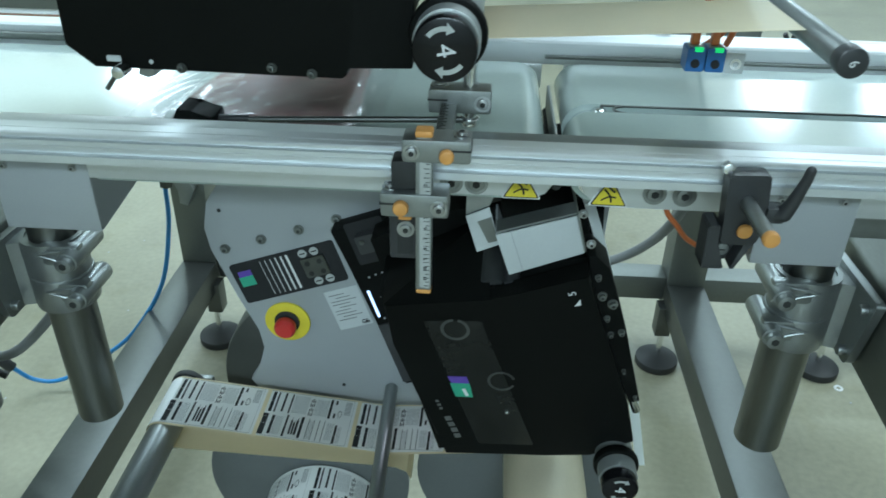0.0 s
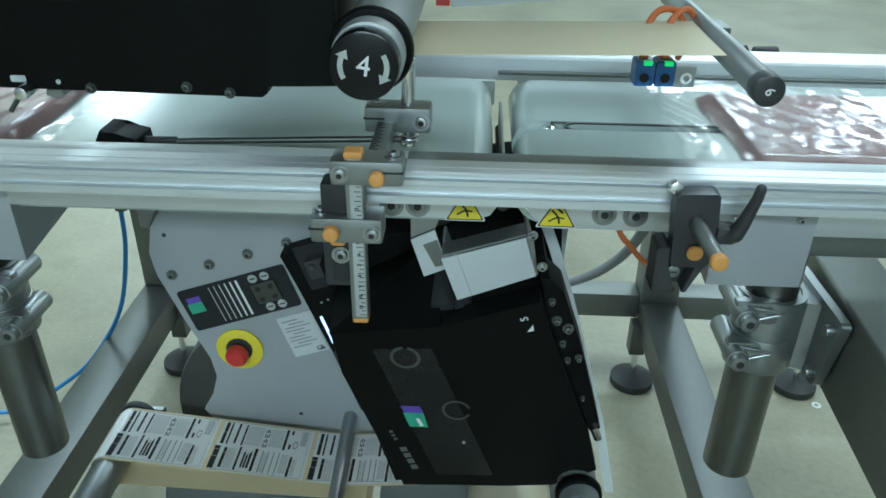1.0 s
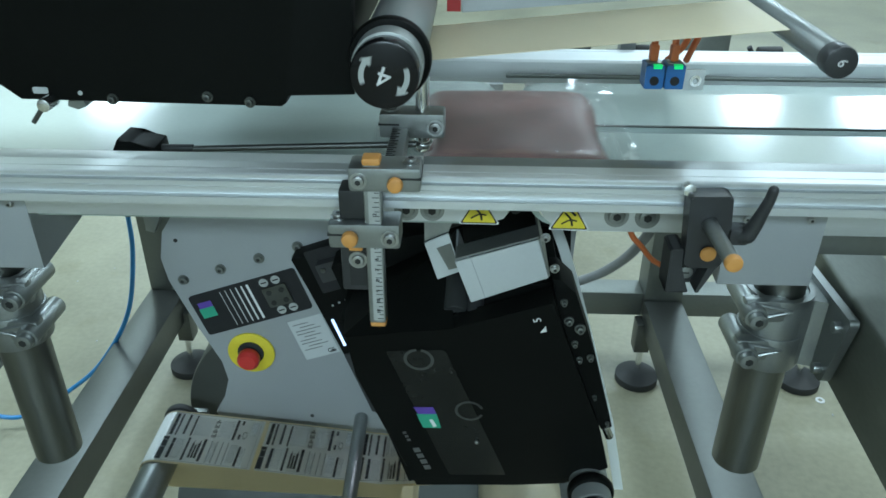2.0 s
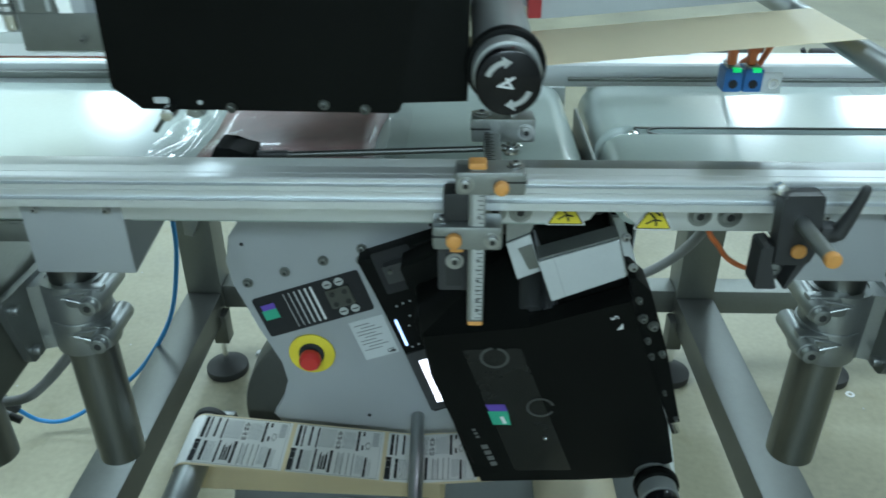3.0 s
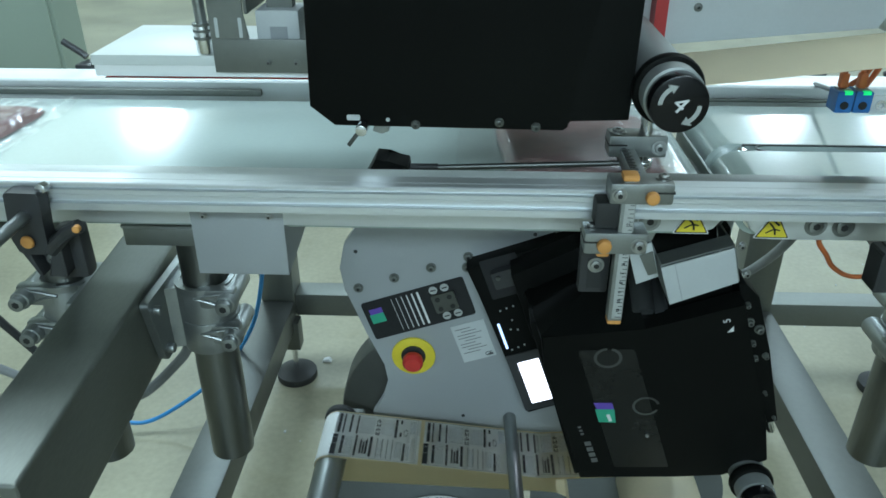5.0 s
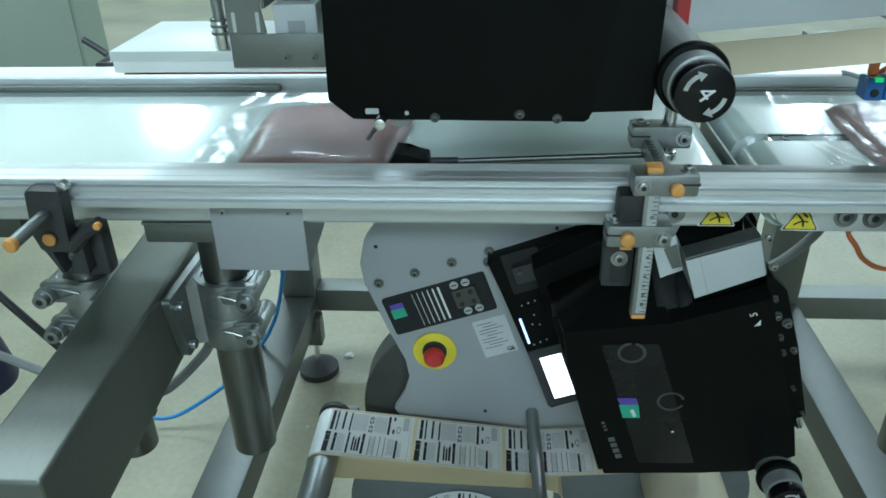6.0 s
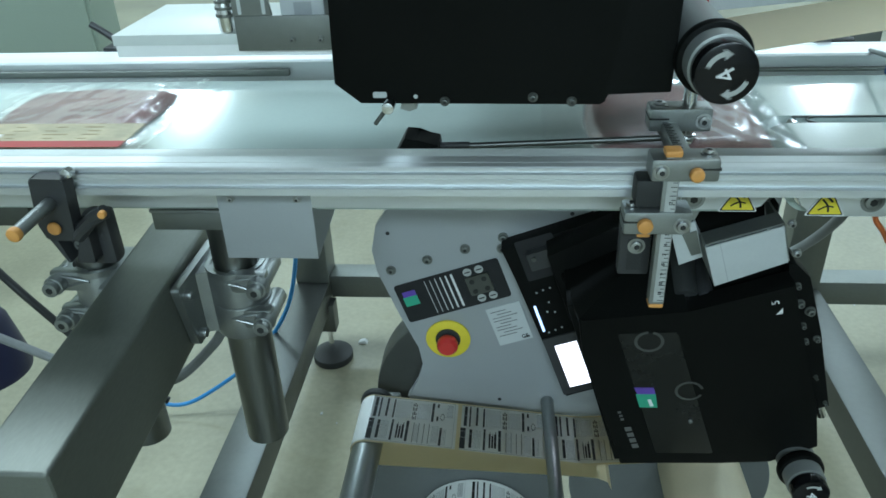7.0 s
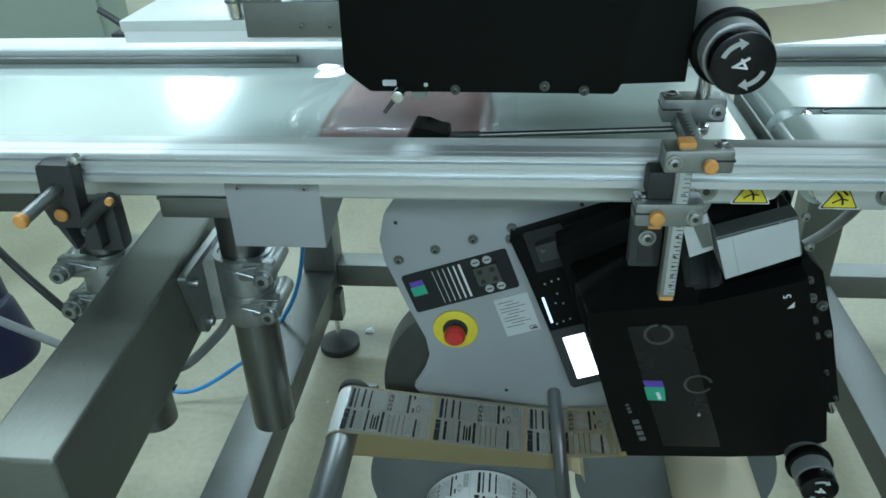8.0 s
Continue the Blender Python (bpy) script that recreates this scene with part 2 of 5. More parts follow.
def pipe(pts, r, seg=10, steps=8, bm=None):
    """A round cable through the points."""
    own = bmesh.new()
    p = [Vector(q) for q in pts]
    line = []
    for i in range(len(p) - 1):
        a, b, c, d = p[max(i - 1, 0)], p[i], p[i + 1], p[min(i + 2, len(p) - 1)]
        for k in range(steps):
            t = k / steps
            line.append(0.5 * ((2 * b) + (c - a) * t + (2 * a - 5 * b + 4 * c - d) * t * t + (3 * b - a - 3 * c + d) * t ** 3))
    line.append(p[-1])
    rings = []
    for i, q in enumerate(line):
        way = (line[min(i + 1, len(line) - 1)] - line[max(i - 1, 0)]).normalized()
        side = way.cross(Vector((0.31, 0.2, 0.93))).normalized()
        up = side.cross(way)
        rings.append([own.verts.new(q + r * (side * math.cos(2 * math.pi * k / seg) + up * math.sin(2 * math.pi * k / seg))) for k in range(seg)])
    for u, w in zip(rings, rings[1:]):
        for k in range(seg):
            own.faces.new((u[k], u[(k + 1) % seg], w[(k + 1) % seg], w[k]))
    own.faces.new(rings[0])
    own.faces.new(rings[-1])
    return joined(own, bm)


def round_outline(pts, r, n=6):
    """Rounds the corners of an outline; r may differ from corner to corner."""
    out = []
    for i, p in enumerate(pts):
        a, q, b = Vector(pts[i - 1]), Vector(p), Vector(pts[(i + 1) % len(pts)])
        rad = r[i] if isinstance(r, (list, tuple)) else r
        if rad <= 0:
            out.append(tuple(q))
            continue
        s, e = q + (a - q).normalized() * rad, q + (b - q).normalized() * rad
        for k in range(n + 1):
            t = k / n
            out.append(tuple((1 - t) ** 2 * s + 2 * t * (1 - t) * q + t * t * e))
    return out


def text_mesh(body, size, m, depth=0.0004):
    """Letters of the built-in font as a mesh, placed by the pose m (letters lie in its x and y)."""
    cu = bpy.data.curves.new("letters", "FONT")
    cu.body, cu.size, cu.extrude, cu.align_x, cu.align_y = body, size, depth, "CENTER", "CENTER"
    ob = bpy.data.objects.new("letters", cu)
    me = bpy.data.meshes.new_from_object(ob)
    bm = bmesh.new()
    bm.from_mesh(me)
    bm.transform(m)
    bpy.data.objects.remove(ob)
    bpy.data.curves.remove(cu)
    bpy.data.meshes.remove(me)
    return bm


def facing(x, y, z, turn=0):
    """The pose of something flat that faces -y, turned in its plane by degrees."""
    return Matrix.Translation((x, y, z)) @ pose(0, 0, 0, 90, 0, 0) @ pose(0, 0, 0, 0, 0, turn)


def bolt(parent, x, y, z, r=0.006, h=0.006, name="bolt", mat=None, way=(0, -1, 0)):
    """A socket-head screw: head, washer and the dark socket in it."""
    w, a = Vector(way), Vector((x, y, z))
    bm = cyl(a, a + w * h * 0.25, r * 1.45, seg=20)
    cyl(a + w * h * 0.25, a + w * h, r, seg=20, bev=r * 0.18, bm=bm)
    ob = part(name, bm, mat or M_SCREW, parent)
    part("socket", cyl(a + w * h, a + w * (h + 0.0004), r * 0.5, seg=6), M_RUBBER, ob)
    return ob


# ---- the hall ----
part("floor", box(-7, 8, -5, 13, -0.1, 0), M_FLOOR, kind="structure", label="sealed yellowish grey concrete hall floor, stained", category="floor")
for nm, dims, mt in (("wall_north", (-7, 8, 13, 13.2, 0, 4.4), M_WALL), ("wall_south", (-7, 8, -5.2, -5, 0, 4.4), M_WALL), ("wall_west", (-7.2, -7, -5, 13, 0, 4.4), M_WALL), ("wall_east", (8, 8.2, -5, 13, 0, 4.4), M_WALL)):
    part(nm, box(*dims), mt, kind="structure", label="plain painted hall wall", category="wall")
part("ceiling", box(-7, 8, -5, 13, 4.4, 4.5), M_CEILING, kind="structure", label="plain grey hall ceiling", category="ceiling")
# the last fitting only houses the added front fill
for lx, ly, sx, sy, watts in LAMPS:
    lamp = thing("ceiling_light", (lx, ly, 4.4), "long white ceiling light with a lit diffuser, the front one added as fill", "light", "ceiling lights")
    part("housing", box(lx - sx / 2 - 0.03, lx + sx / 2 + 0.03, ly - sy / 2 - 0.03, ly + sy / 2 + 0.03, 4.24, 4.4, 0.01), M_LIGHTGREY, lamp)
    part("diffuser", box(lx - sx / 2, lx + sx / 2, ly - sy / 2, ly + sy / 2, 4.225, 4.2395), M_LAMP, lamp)



def skylight(x0, x1, y0, y1, glow, label):
    s = thing("skylight", ((x0 + x1) / 2, (y0 + y1) / 2, 4.4), label, "skylight", "skylights")
    m = (x0 + x1) / 2
    for a, b in ((x0, m - 0.025), (m + 0.025, x1)):
        part("pane", box(a, b, y0, y1, 4.33, 4.36), glow, s, "frosted glowing pane")
    for a, b, c, d in ((x0 - 0.05, x0 - 0.001, y0 - 0.05, y1 + 0.05), (x1 + 0.001, x1 + 0.05, y0 - 0.05, y1 + 0.05), (x0, x1, y0 - 0.05, y0 - 0.001), (x0, x1, y1 + 0.001, y1 + 0.05), (m - 0.024, m + 0.024, y0, y1)):
        part("frame", box(a, b, c, d, 4.31, 4.4), M_LIGHTGREY, s)
    return s


skylight(-6.9, -3.45, 7.6, 12.6, M_SKYLIGHT, "large frosted daylight panel in the hall ceiling")
skylight(2.85, 4.35, 7.6, 12.6, M_SKYLIGHTDIM, "narrow dim frosted daylight panel in the ceiling")

# ---- conveyors ----
BELT = 1.030


def belt_loop(x0, x1, y0, y1, top, r, sag=0.0):
    """A belt round two end rollers, as a closed band with thickness."""
    pts = []
    for k in range(13):
        a = math.pi / 2 - math.pi * k / 12
        pts.append((x1 - r + r * math.cos(a), top - r + r * math.sin(a)))
    for k in range(13):
        a = -math.pi / 2 - math.pi * k / 12
        pts.append((x0 + r + r * math.cos(a), top - r + r * math.sin(a)))
    return prism(pts, y0, y1)


def conveyor(x0, x1, bands, label, plate):
    c = thing("belt_conveyor", ((x0 + x1) / 2, 1.4, 0.96), label, "conveyor", "belt conveyors")
    for y0, y1 in bands:
        part("belt", belt_loop(x0, x1, y0, y1, BELT, 0.034), M_BELT, c, "glossy white conveyor belt")
    for y0, y1 in ((1.222, 1.232), (1.568, 1.578)):
        part("side_plate", prism(plate, y0, y1, 0.001), M_ALU, c, "bare aluminium side plate")
    for end in (x0 + 0.034, x1 - 0.034):
        part("roller", cyl((end, 1.233, BELT - 0.034), (end, 1.567, BELT - 0.034), 0.026), M_CHROME, c)
    part("bed", box(x0 + 0.07, x1 - 0.07, 1.24, 1.56, 0.972, 0.99), M_STEEL, c)
    return c


left = conveyor(-2.6, 0.392, [(1.240, 1.560)], "long white belt conveyor with aluminium side plates", [(-2.6, 0.971), (0.374, 0.973), (0.388, 0.978), (0.396, 0.990), (0.396, 1.024), (-2.6, 1.024)])
right = conveyor(0.416, 2.8, [(1.240, 1.360), (1.388, 1.560)], "white double belt conveyor with a steel slot in its middle", [(0.429, 1.024), (0.429, 0.988), (0.434, 0.979), (0.450, 0.966), (0.462, 0.965), (2.8, 0.967), (2.8, 1.024)])
part("slot_bed", box(0.45, 2.75, 1.3605, 1.3875, 0.995, 1.004), M_RUBBER, right, "dark slot between the belts")
part("slot_strip", box(0.60, 2.75, 1.3605, 1.368, 1.005, 1.024, 0.001), M_CAST, right, "polished steel strip between the belts")
part("slot_strip", box(0.60, 2.75, 1.3835, 1.3875, 1.005, 1.018, 0.001), M_DARKSTEEL, right)
for x, z in ((0.279, 0.988), (0.308, 0.988), (0.513, 0.985), (0.547, 0.984)):
    bolt(left if x < 0.4 else right, x, 1.2215, z, 0.0095, 0.004, mat=M_CAST)
part("slot_end", cyl((0.462, 1.362, 1.016), (0.462, 1.386, 1.016), 0.0125, bev=0.002), M_CHROME, right, "bright roller where the slot begins")
part("slot_block", box(0.535, 0.552, 1.364, 1.384, 1.0045, 1.016, 0.001), M_CAST, right)
rim = [(2.75, 1.3608, 1.0285), (1.2, 1.3608, 1.0285), (0.52, 1.3608, 1.0285)] + [(0.50 - 0.0134 * math.sin(math.pi * k / 8) * 1.5, 1.3742 - 0.0134 * math.cos(math.pi * k / 8), 1.0285) for k in range(9)] + [(0.52, 1.3876, 1.0285), (1.2, 1.3876, 1.0285), (2.75, 1.3876, 1.0285)]
part("slot_rim", pipe(rim, 0.0016, seg=8), M_DARKSTEEL, right, "dark steel rim round the slot")

# small drive belts and discharge blade in the gap
blade = thing("peel_blade", (0.404, 1.4, 0.98), "thin steel label peeling blade in the belt gap", "blade")
part("blade", box(0.401, 0.405, 1.25, 1.50, 0.982, 1.016, 0.001), M_STEEL, blade)
part("roller", cyl((0.403, 1.25, 0.976), (0.403, 1.50, 0.976), 0.006), M_RUBBER, blade)


def guide_rail(y0, y1, front, base, strips, label):
    """A grooved aluminium profile along the belt, with steel strips (x0, x1, depth, low, high) on its inner side."""
    r = thing("guide_rail", (0, y0, 1.02), label, "rail", "guide rails")
    w = y1 - y0
    sgn = 1 if front else -1
    yf = y0 if front else y1
    u = lambda d: yf + sgn * d
    pts = [(0, 0.0), (0, 0.0085), (0.007, 0.0095), (0.007, 0.0150), (0.0006, 0.0160), (0.0006, 0.0200), (0.0015, 0.0204), (0.0015, 0.0212), (0, 0.0216), (0, 0.0262), (0.006, 0.0270), (0.006, 0.0305), (0, 0.0312), (0, 0.0340), (0.0015, 0.0355), (0.012, 0.0355), (0.0125, 0.0350), (0.0135, 0.0350), (0.014, 0.0355), (w - 0.003, 0.0355), (w, 0.0325), (w, 0.0)]
    bm = bmesh.new()
    a = [bm.verts.new((-2.6, u(d), base + z)) for d, z in pts]
    b = [bm.verts.new((2.8, u(d), base + z)) for d, z in pts]
    bm.faces.new(a)
    bm.faces.new(b[::-1])
    for i in range(len(pts)):
        j = (i + 1) % len(pts)
        bm.faces.new((a[i], a[j], b[j], b[i]))
    part("profile", bm, M_ALU, r, smooth=0)
    for x0, x1, d, z0, z1, mat in strips:
        ys = (u(w + 0.0002), u(w + d))
        part("guide_strip", box(x0, x1, min(ys), max(ys), z0, z1, 0.001), mat, r, "smooth guide strip")
    return r


guide_rail(1.150, 1.184, True, 1.0248, [(-2.6, 0.30, 0.026, 1.036, 1.0575, M_PAD), (0.3005, 2.8, 0.026, 1.036, 1.0575, M_CAST)], "bright anodised aluminium guide rail with grooves along the belt")
guide_rail(1.585, 1.650, False, 1.0205, [(-2.6, -0.268, 0.012, 1.033, 1.043, M_STEEL), (0.40, 2.8, 0.010, 1.0315, 1.036, M_STEEL)], "bright anodised aluminium guide rail on the far side of the belt")

# ---- machine frame ----
frame_thing = thing("machine_frame", (0.2, 1.6, 0.0), "welded brushed stainless steel machine frame on feet", "frame")
for x0, x1 in ((-0.515, -0.42), (0.825, 0.925)):
    part("side_beam", box(x0, x1, 0.2, 2.19, 0.16, 0.24, 0.004), M_DARKSTEEL, frame_thing)
    part("post", box(x0, x1, 2.191, 2.28, 0.16, 0.965, 0.004), M_STEEL, frame_thing)
part("cross_beam", box(-0.419, 0.824, 2.20, 2.27, 0.185, 0.256, 0.004), M_STEEL, frame_thing)
part("cross_beam", box(0.926, 2.6, 2.20, 2.27, 0.185, 0.256, 0.004), M_STEEL, frame_thing)
for fx, fy in ((-0.425, 2.155), (0.826, 2.155), (1.27, 2.16)):
    leg = part("foot_socket", box(fx - 0.02, fx + 0.02, fy - 0.01, fy + 0.036, 0.10, 0.19, 0.002), M_DARKSTEEL, frame_thing)
    part("spindle", cyl((fx, fy, 0.03), (fx, fy, 0.12), 0.008), M_CHROME, leg)
    bm = cyl((fx, fy, 0.0), (fx, fy, 0.022), 0.058, seg=40, bev=0.003)
    cyl((fx, fy, 0.022), (fx, fy, 0.036), 0.055, 0.022, seg=40, bm=bm)
    part("foot_pad", bm, M_RUBBER, leg, "round black rubber foot pad")


def column(cx, beam_side, low):
    """A lifting column in its cast clamp, held on the beam at beam_side."""
    cy = 1.412
    c = thing("support_column", (cx, cy, 0.40), "round brushed steel conveyor column in a cast clamp", "column", "support columns")
    part("outer_tube", tube((cx, cy, low), (cx, cy, 0.655), 0.0375, 0.003), M_TUBE, c)
    part("inner_tube", tube((cx, cy, 0.64), (cx, cy, 0.95), 0.0345, 0.003), M_TUBE, c)
    part("tube_plug", cyl((cx, cy, 0.951), (cx, cy, 0.957), 0.034, bev=0.002), M_PLASTIC, c, "black plastic tube plug")
    bm = cyl((cx, cy, 0.658), (cx, cy, 0.772), 0.046, seg=40, bev=0.004)
    s = -1 if beam_side < cx else 1
    edge = beam_side - s * 0.002
    # web that joins the sleeve to its flange, wider towards the sleeve
    plan = [(cx, cy - 0.0455), (cx + s * 0.022, cy - 0.040), (edge - s * 0.030, cy - 0.034), (edge - s * 0.012, cy - 0.040), (edge - s * 0.012, cy + 0.045), (cx, cy + 0.045)]
    low_ring = [bm.verts.new((x, y, 0.666)) for x, y in plan]
    top_ring = [bm.verts.new((x, y, 0.778)) for x, y in plan]
    bm.faces.new(low_ring)
    bm.faces.new(top_ring[::-1])
    for i in range(len(plan)):
        j = (i + 1) % len(plan)
        bm.faces.new((low_ring[i], low_ring[j], top_ring[j], top_ring[i]))
    cyl((cx, cy, 0.657), (cx, cy, 0.716), 0.0485, seg=40, bev=0.003, bm=bm)
    tube((cx, cy, 0.770), (cx, cy, 0.781), 0.0480, 0.008, seg=40, bm=bm)
    sheet = bmesh.new()
    outline = round_outline([(cy - 0.106, 0.790), (cy - 0.076, 0.664), (cy + 0.070, 0.664), (cy + 0.070, 0.786)], 0.012)
    inner = [sheet.verts.new((edge, y, z)) for y, z in outline]
    outer = [sheet.verts.new((edge - s * 0.013, y, z)) for y, z in outline]
    sheet.faces.new(inner)
    sheet.faces.new(outer[::-1])
    for i in range(len(outline)):
        j = (i + 1) % len(outline)
        sheet.faces.new((inner[i], inner[j], outer[j], outer[i]))
    joined(sheet, bm)
    for zz in (0.696, 0.764):
        # clamping ears with the slit between them
        box(min(cx, cx - s * 0.062), max(cx, cx - s * 0.062), cy - 0.046, cy - 0.026, zz - 0.018, zz + 0.018, 0.005, bm=bm)
    sleeve = part("clamp_casting", bm, M_CAST, c, "grey cast aluminium column clamp")
    for zz in (0.696, 0.764):
        ex = cx - s * 0.050
        part("ear", cyl((ex, cy - 0.062, zz), (ex, cy + 0.03, zz), 0.016, bev=0.002), M_CAST, sleeve)
        part("clamp_screw", cyl((ex, cy - 0.074, zz), (ex, cy - 0.060, zz), 0.0125, seg=20, bev=0.002), M_CAST, sleeve)
        part("socket", cyl((ex, cy - 0.0745, zz), (ex, cy - 0.0735, zz), 0.006, seg=6), M_RUBBER, sleeve)
        part("rib", pipe([(cx - s * 0.046, cy - 0.047, zz + 0.012), (cx - s * 0.020, cy - 0.048, zz + 0.008), (cx + s * 0.004, cy - 0.0475, zz + 0.002)], 0.0028, seg=8), M_CAST, sleeve)
        part("rib", pipe([(cx - s * 0.040, cy - 0.047, zz - 0.012), (cx - s * 0.020, cy - 0.048, zz - 0.004), (cx + s * 0.004, cy - 0.0475, zz + 0.002)], 0.0022, seg=8), M_CAST, sleeve)
    for yy, zz in ((cy - 0.084, 0.768), (cy - 0.064, 0.683)):
        part("flange_screw", cyl((edge - s * 0.024, yy, zz), (edge - s * 0.0125, yy, zz), 0.008, seg=16, bev=0.001), M_CAST, sleeve)
    return c


def box_beam(plan, label):
    """A closed rectangular tube with its outline given from above."""
    b = thing("support_beam", (plan[0][0], plan[0][1], 0.655), label, "beam", "support beams")
    bm = bmesh.new()
    low_ring = [bm.verts.new((x, y, 0.655)) for x, y in plan]
    top_ring = [bm.verts.new((x, y, 0.800)) for x, y in plan]
    bm.faces.new(low_ring)
    bm.faces.new(top_ring[::-1])
    for i in range(4):
        j = (i + 1) % 4
        bm.faces.new((low_ring[i], low_ring[j], top_ring[j], top_ring[i]))
    bmesh.ops.bevel(bm, geom=bm.edges[:], offset=0.006, segments=3, affect="EDGES", profile=0.6)
    part("beam_tube", bm, M_BEAM, b)
    return b


box_beam([(-0.398, 0.932), (-0.427, 1.52), (-0.526, 1.52), (-0.492, 0.932)], "heavy rectangular brushed steel support beam, closed end")
box_beam([(0.828, 0.5), (0.884, 1.52), (0.975, 1.52), (0.925, 0.5)], "heavy rectangular brushed steel support beam")
column(-0.350, -0.418, 0.416)
column(-0.580, -0.514, 0.400)
column(0.802, 0.872, 0.442)


def cover_box(x0, x1, label):
    b = thing("cover_box", ((x0 + x1) / 2, 1.25, 0.899), label, "cover", "sheet covers under the rail")
    z0, z1, y0, y1 = 0.899, 0.990, 1.2215, 1.345
    part("front_panel", box(x0, x1, y0, y0 + 0.003, z0, z1, 0.001), M_GREY, b)
    for xs in (x0, x1 - 0.003):
        sheet = bmesh.new()
        rim_ = [(y0 + 0.003, z0), (y1 + 0.03, z0 + 0.021), (y1 + 0.03, z1), (y0 + 0.003, z1)]
        inner = [sheet.verts.new((xs, y, z)) for y, z in rim_]
        outer = [sheet.verts.new((xs + 0.003, y, z)) for y, z in rim_]
        sheet.faces.new(inner)
        sheet.faces.new(outer[::-1])
        for i in range(4):
            j = (i + 1) % 4
            sheet.faces.new((inner[i], inner[j], outer[j], outer[i]))
        part("side_panel", sheet, M_GREY, b, smooth=0)
    for xs in (x0 + 0.018, x1 - 0.018):
        bolt(b, xs, y0, z1 - 0.005, 0.0036, 0.004)
    return b


cover_box(-0.277, -0.156, "grey sheet steel cover box below the rail")
cover_box(0.638, 0.744, "grey sheet steel cover box below the rail")
bracket = thing("mounting_plate", (-0.43, 1.41, 0.9), "flat dull steel mounting plate above the beam", "plate", "mounting plates")
part("plate", box(-0.415, -0.279, 1.308, 1.47, 0.892, 0.921, 0.003), M_STEEL, bracket)
part("lip", box(-0.415, -0.279, 1.304, 1.47, 0.9215, 0.926, 0.001), M_CAST, bracket)
bracket = thing("mounting_plate", (-0.65, 1.33, 0.9), "dark steel plate under the conveyor end", "plate", "mounting plates")
part("plate", box(-0.80, -0.592, 1.302, 1.40, 0.900, 0.936, 0.003), M_DARKSTEEL, bracket)
bracket = thing("mounting_plate", (0.9, 1.41, 0.9), "flat dull steel mounting plate above the beam", "plate", "mounting plates")
part("plate", box(0.746, 0.905, 1.308, 1.47, 0.892, 0.921, 0.003), M_STEEL, bracket)
part("lip", box(0.746, 0.905, 1.304, 1.47, 0.9215, 0.926, 0.001), M_CAST, bracket)


def rail_clamp(cx, s, label):
    """A black cross clamp with a rod, orange caps and a clamping lever; s mirrors it."""
    c = thing("rail_clamp", (cx, 1.16, 0.95), label, "clamp", "rail clamps")
    u = lambda d: cx + s * d
    xs = lambda a, b: (min(u(a), u(b)), max(u(a), u(b)))
    shape = lambda pts: [(u(d), z) for d, z in pts]
    body = part("clamp_body", prism(round_outline(shape([(-0.027, 1.0545), (0.014, 1.0555), (0.020, 0.998), (0.013, 0.9755), (-0.022, 0.9755), (-0.023, 1.0)]), 0.004), 1.128, 1.149, 0.002), M_PLASTIC, c, "black glass-fibre plastic clamp body")
    part("cheek", prism(round_outline(shape([(-0.036, 0.994), (-0.0235, 0.996), (-0.0225, 0.975), (-0.012, 0.944), (-0.035, 0.944)]), 0.002), 1.131, 1.162, 0.002), M_PLASTIC, body)
    part("cheek", prism(shape([(0.013, 0.975), (0.004, 0.975), (-0.005, 0.944), (-0.001, 0.944)]), 1.131, 1.19, 0.001), M_PLASTIC, body)
    part("clamp_web", prism(shape([(-0.021, 0.975), (0.004, 0.975), (-0.006, 0.945), (-0.011, 0.945)]), 1.150, 1.19), M_RUBBER, body)
    part("washer", cyl((u(-0.013), 1.1495, 0.9605), (u(-0.013), 1.143, 0.9605), 0.0072, seg=24, bev=0.001), M_CAST, body)
    part("washer_slot", box(u(-0.013) - 0.003, u(-0.013) + 0.003, 1.1424, 1.1429, 0.9598, 0.9612), M_RUBBER, body)
    rod = part("rod", cyl((u(0.000), 1.064, 1.0215), (u(-0.004), 1.128, 1.0255), 0.0074, seg=28), M_CAST, c, "dull steel rod")
    part("cap", cyl((u(0.0005), 1.056, 1.021), (u(0.0), 1.066, 1.0216), 0.0083, seg=28, bev=0.003), M_ORANGE, rod, "orange plastic rod cap")
    part("side_cap", cyl((u(-0.001), 1.122, 0.9935), (u(-0.001), 1.1279, 0.9935), 0.0082, seg=28, bev=0.003), M_ORANGE, body, "orange plastic cap")
    part("screw", cyl((u(-0.026), 1.136, 1.057), (u(-0.026), 1.1495, 1.055), 0.0068, seg=6, bev=0.001), M_CHROME, body)
    return c, body


rc, rbody = rail_clamp(0.588, 1, "black rail clamp, orange caps, steel rod, raised lever")
lev = bmesh.new()
steps = [(0.616, 1.132, 1.0125, 0.0095), (0.622, 1.128, 1.0145, 0.0090), (0.6265, 1.126, 1.026, 0.0072), (0.6305, 1.124, 1.042, 0.0060), (0.6335, 1.122, 1.056, 0.0053), (0.6345, 1.121, 1.066, 0.0050)]
for (x0, y0, z0, r0), (x1, y1, z1, r1) in zip(steps, steps[1:]):
    cyl((x0, y0, z0), (x1, y1, z1), r0, r1, seg=16, bm=lev)
    bmesh.ops.create_uvsphere(lev, u_segments=12, v_segments=8, radius=r1, matrix=Matrix.Translation((x1, y1, z1)))
box(0.604, 0.624, 1.124, 1.144, 1.0035, 1.0215, 0.004, bm=lev)
part("lever", lev, M_PLASTIC, rbody, "black curved clamping lever")
rc, rbody = rail_clamp(-0.437, -1, "black rail clamp, orange caps, steel rod, folded lever")
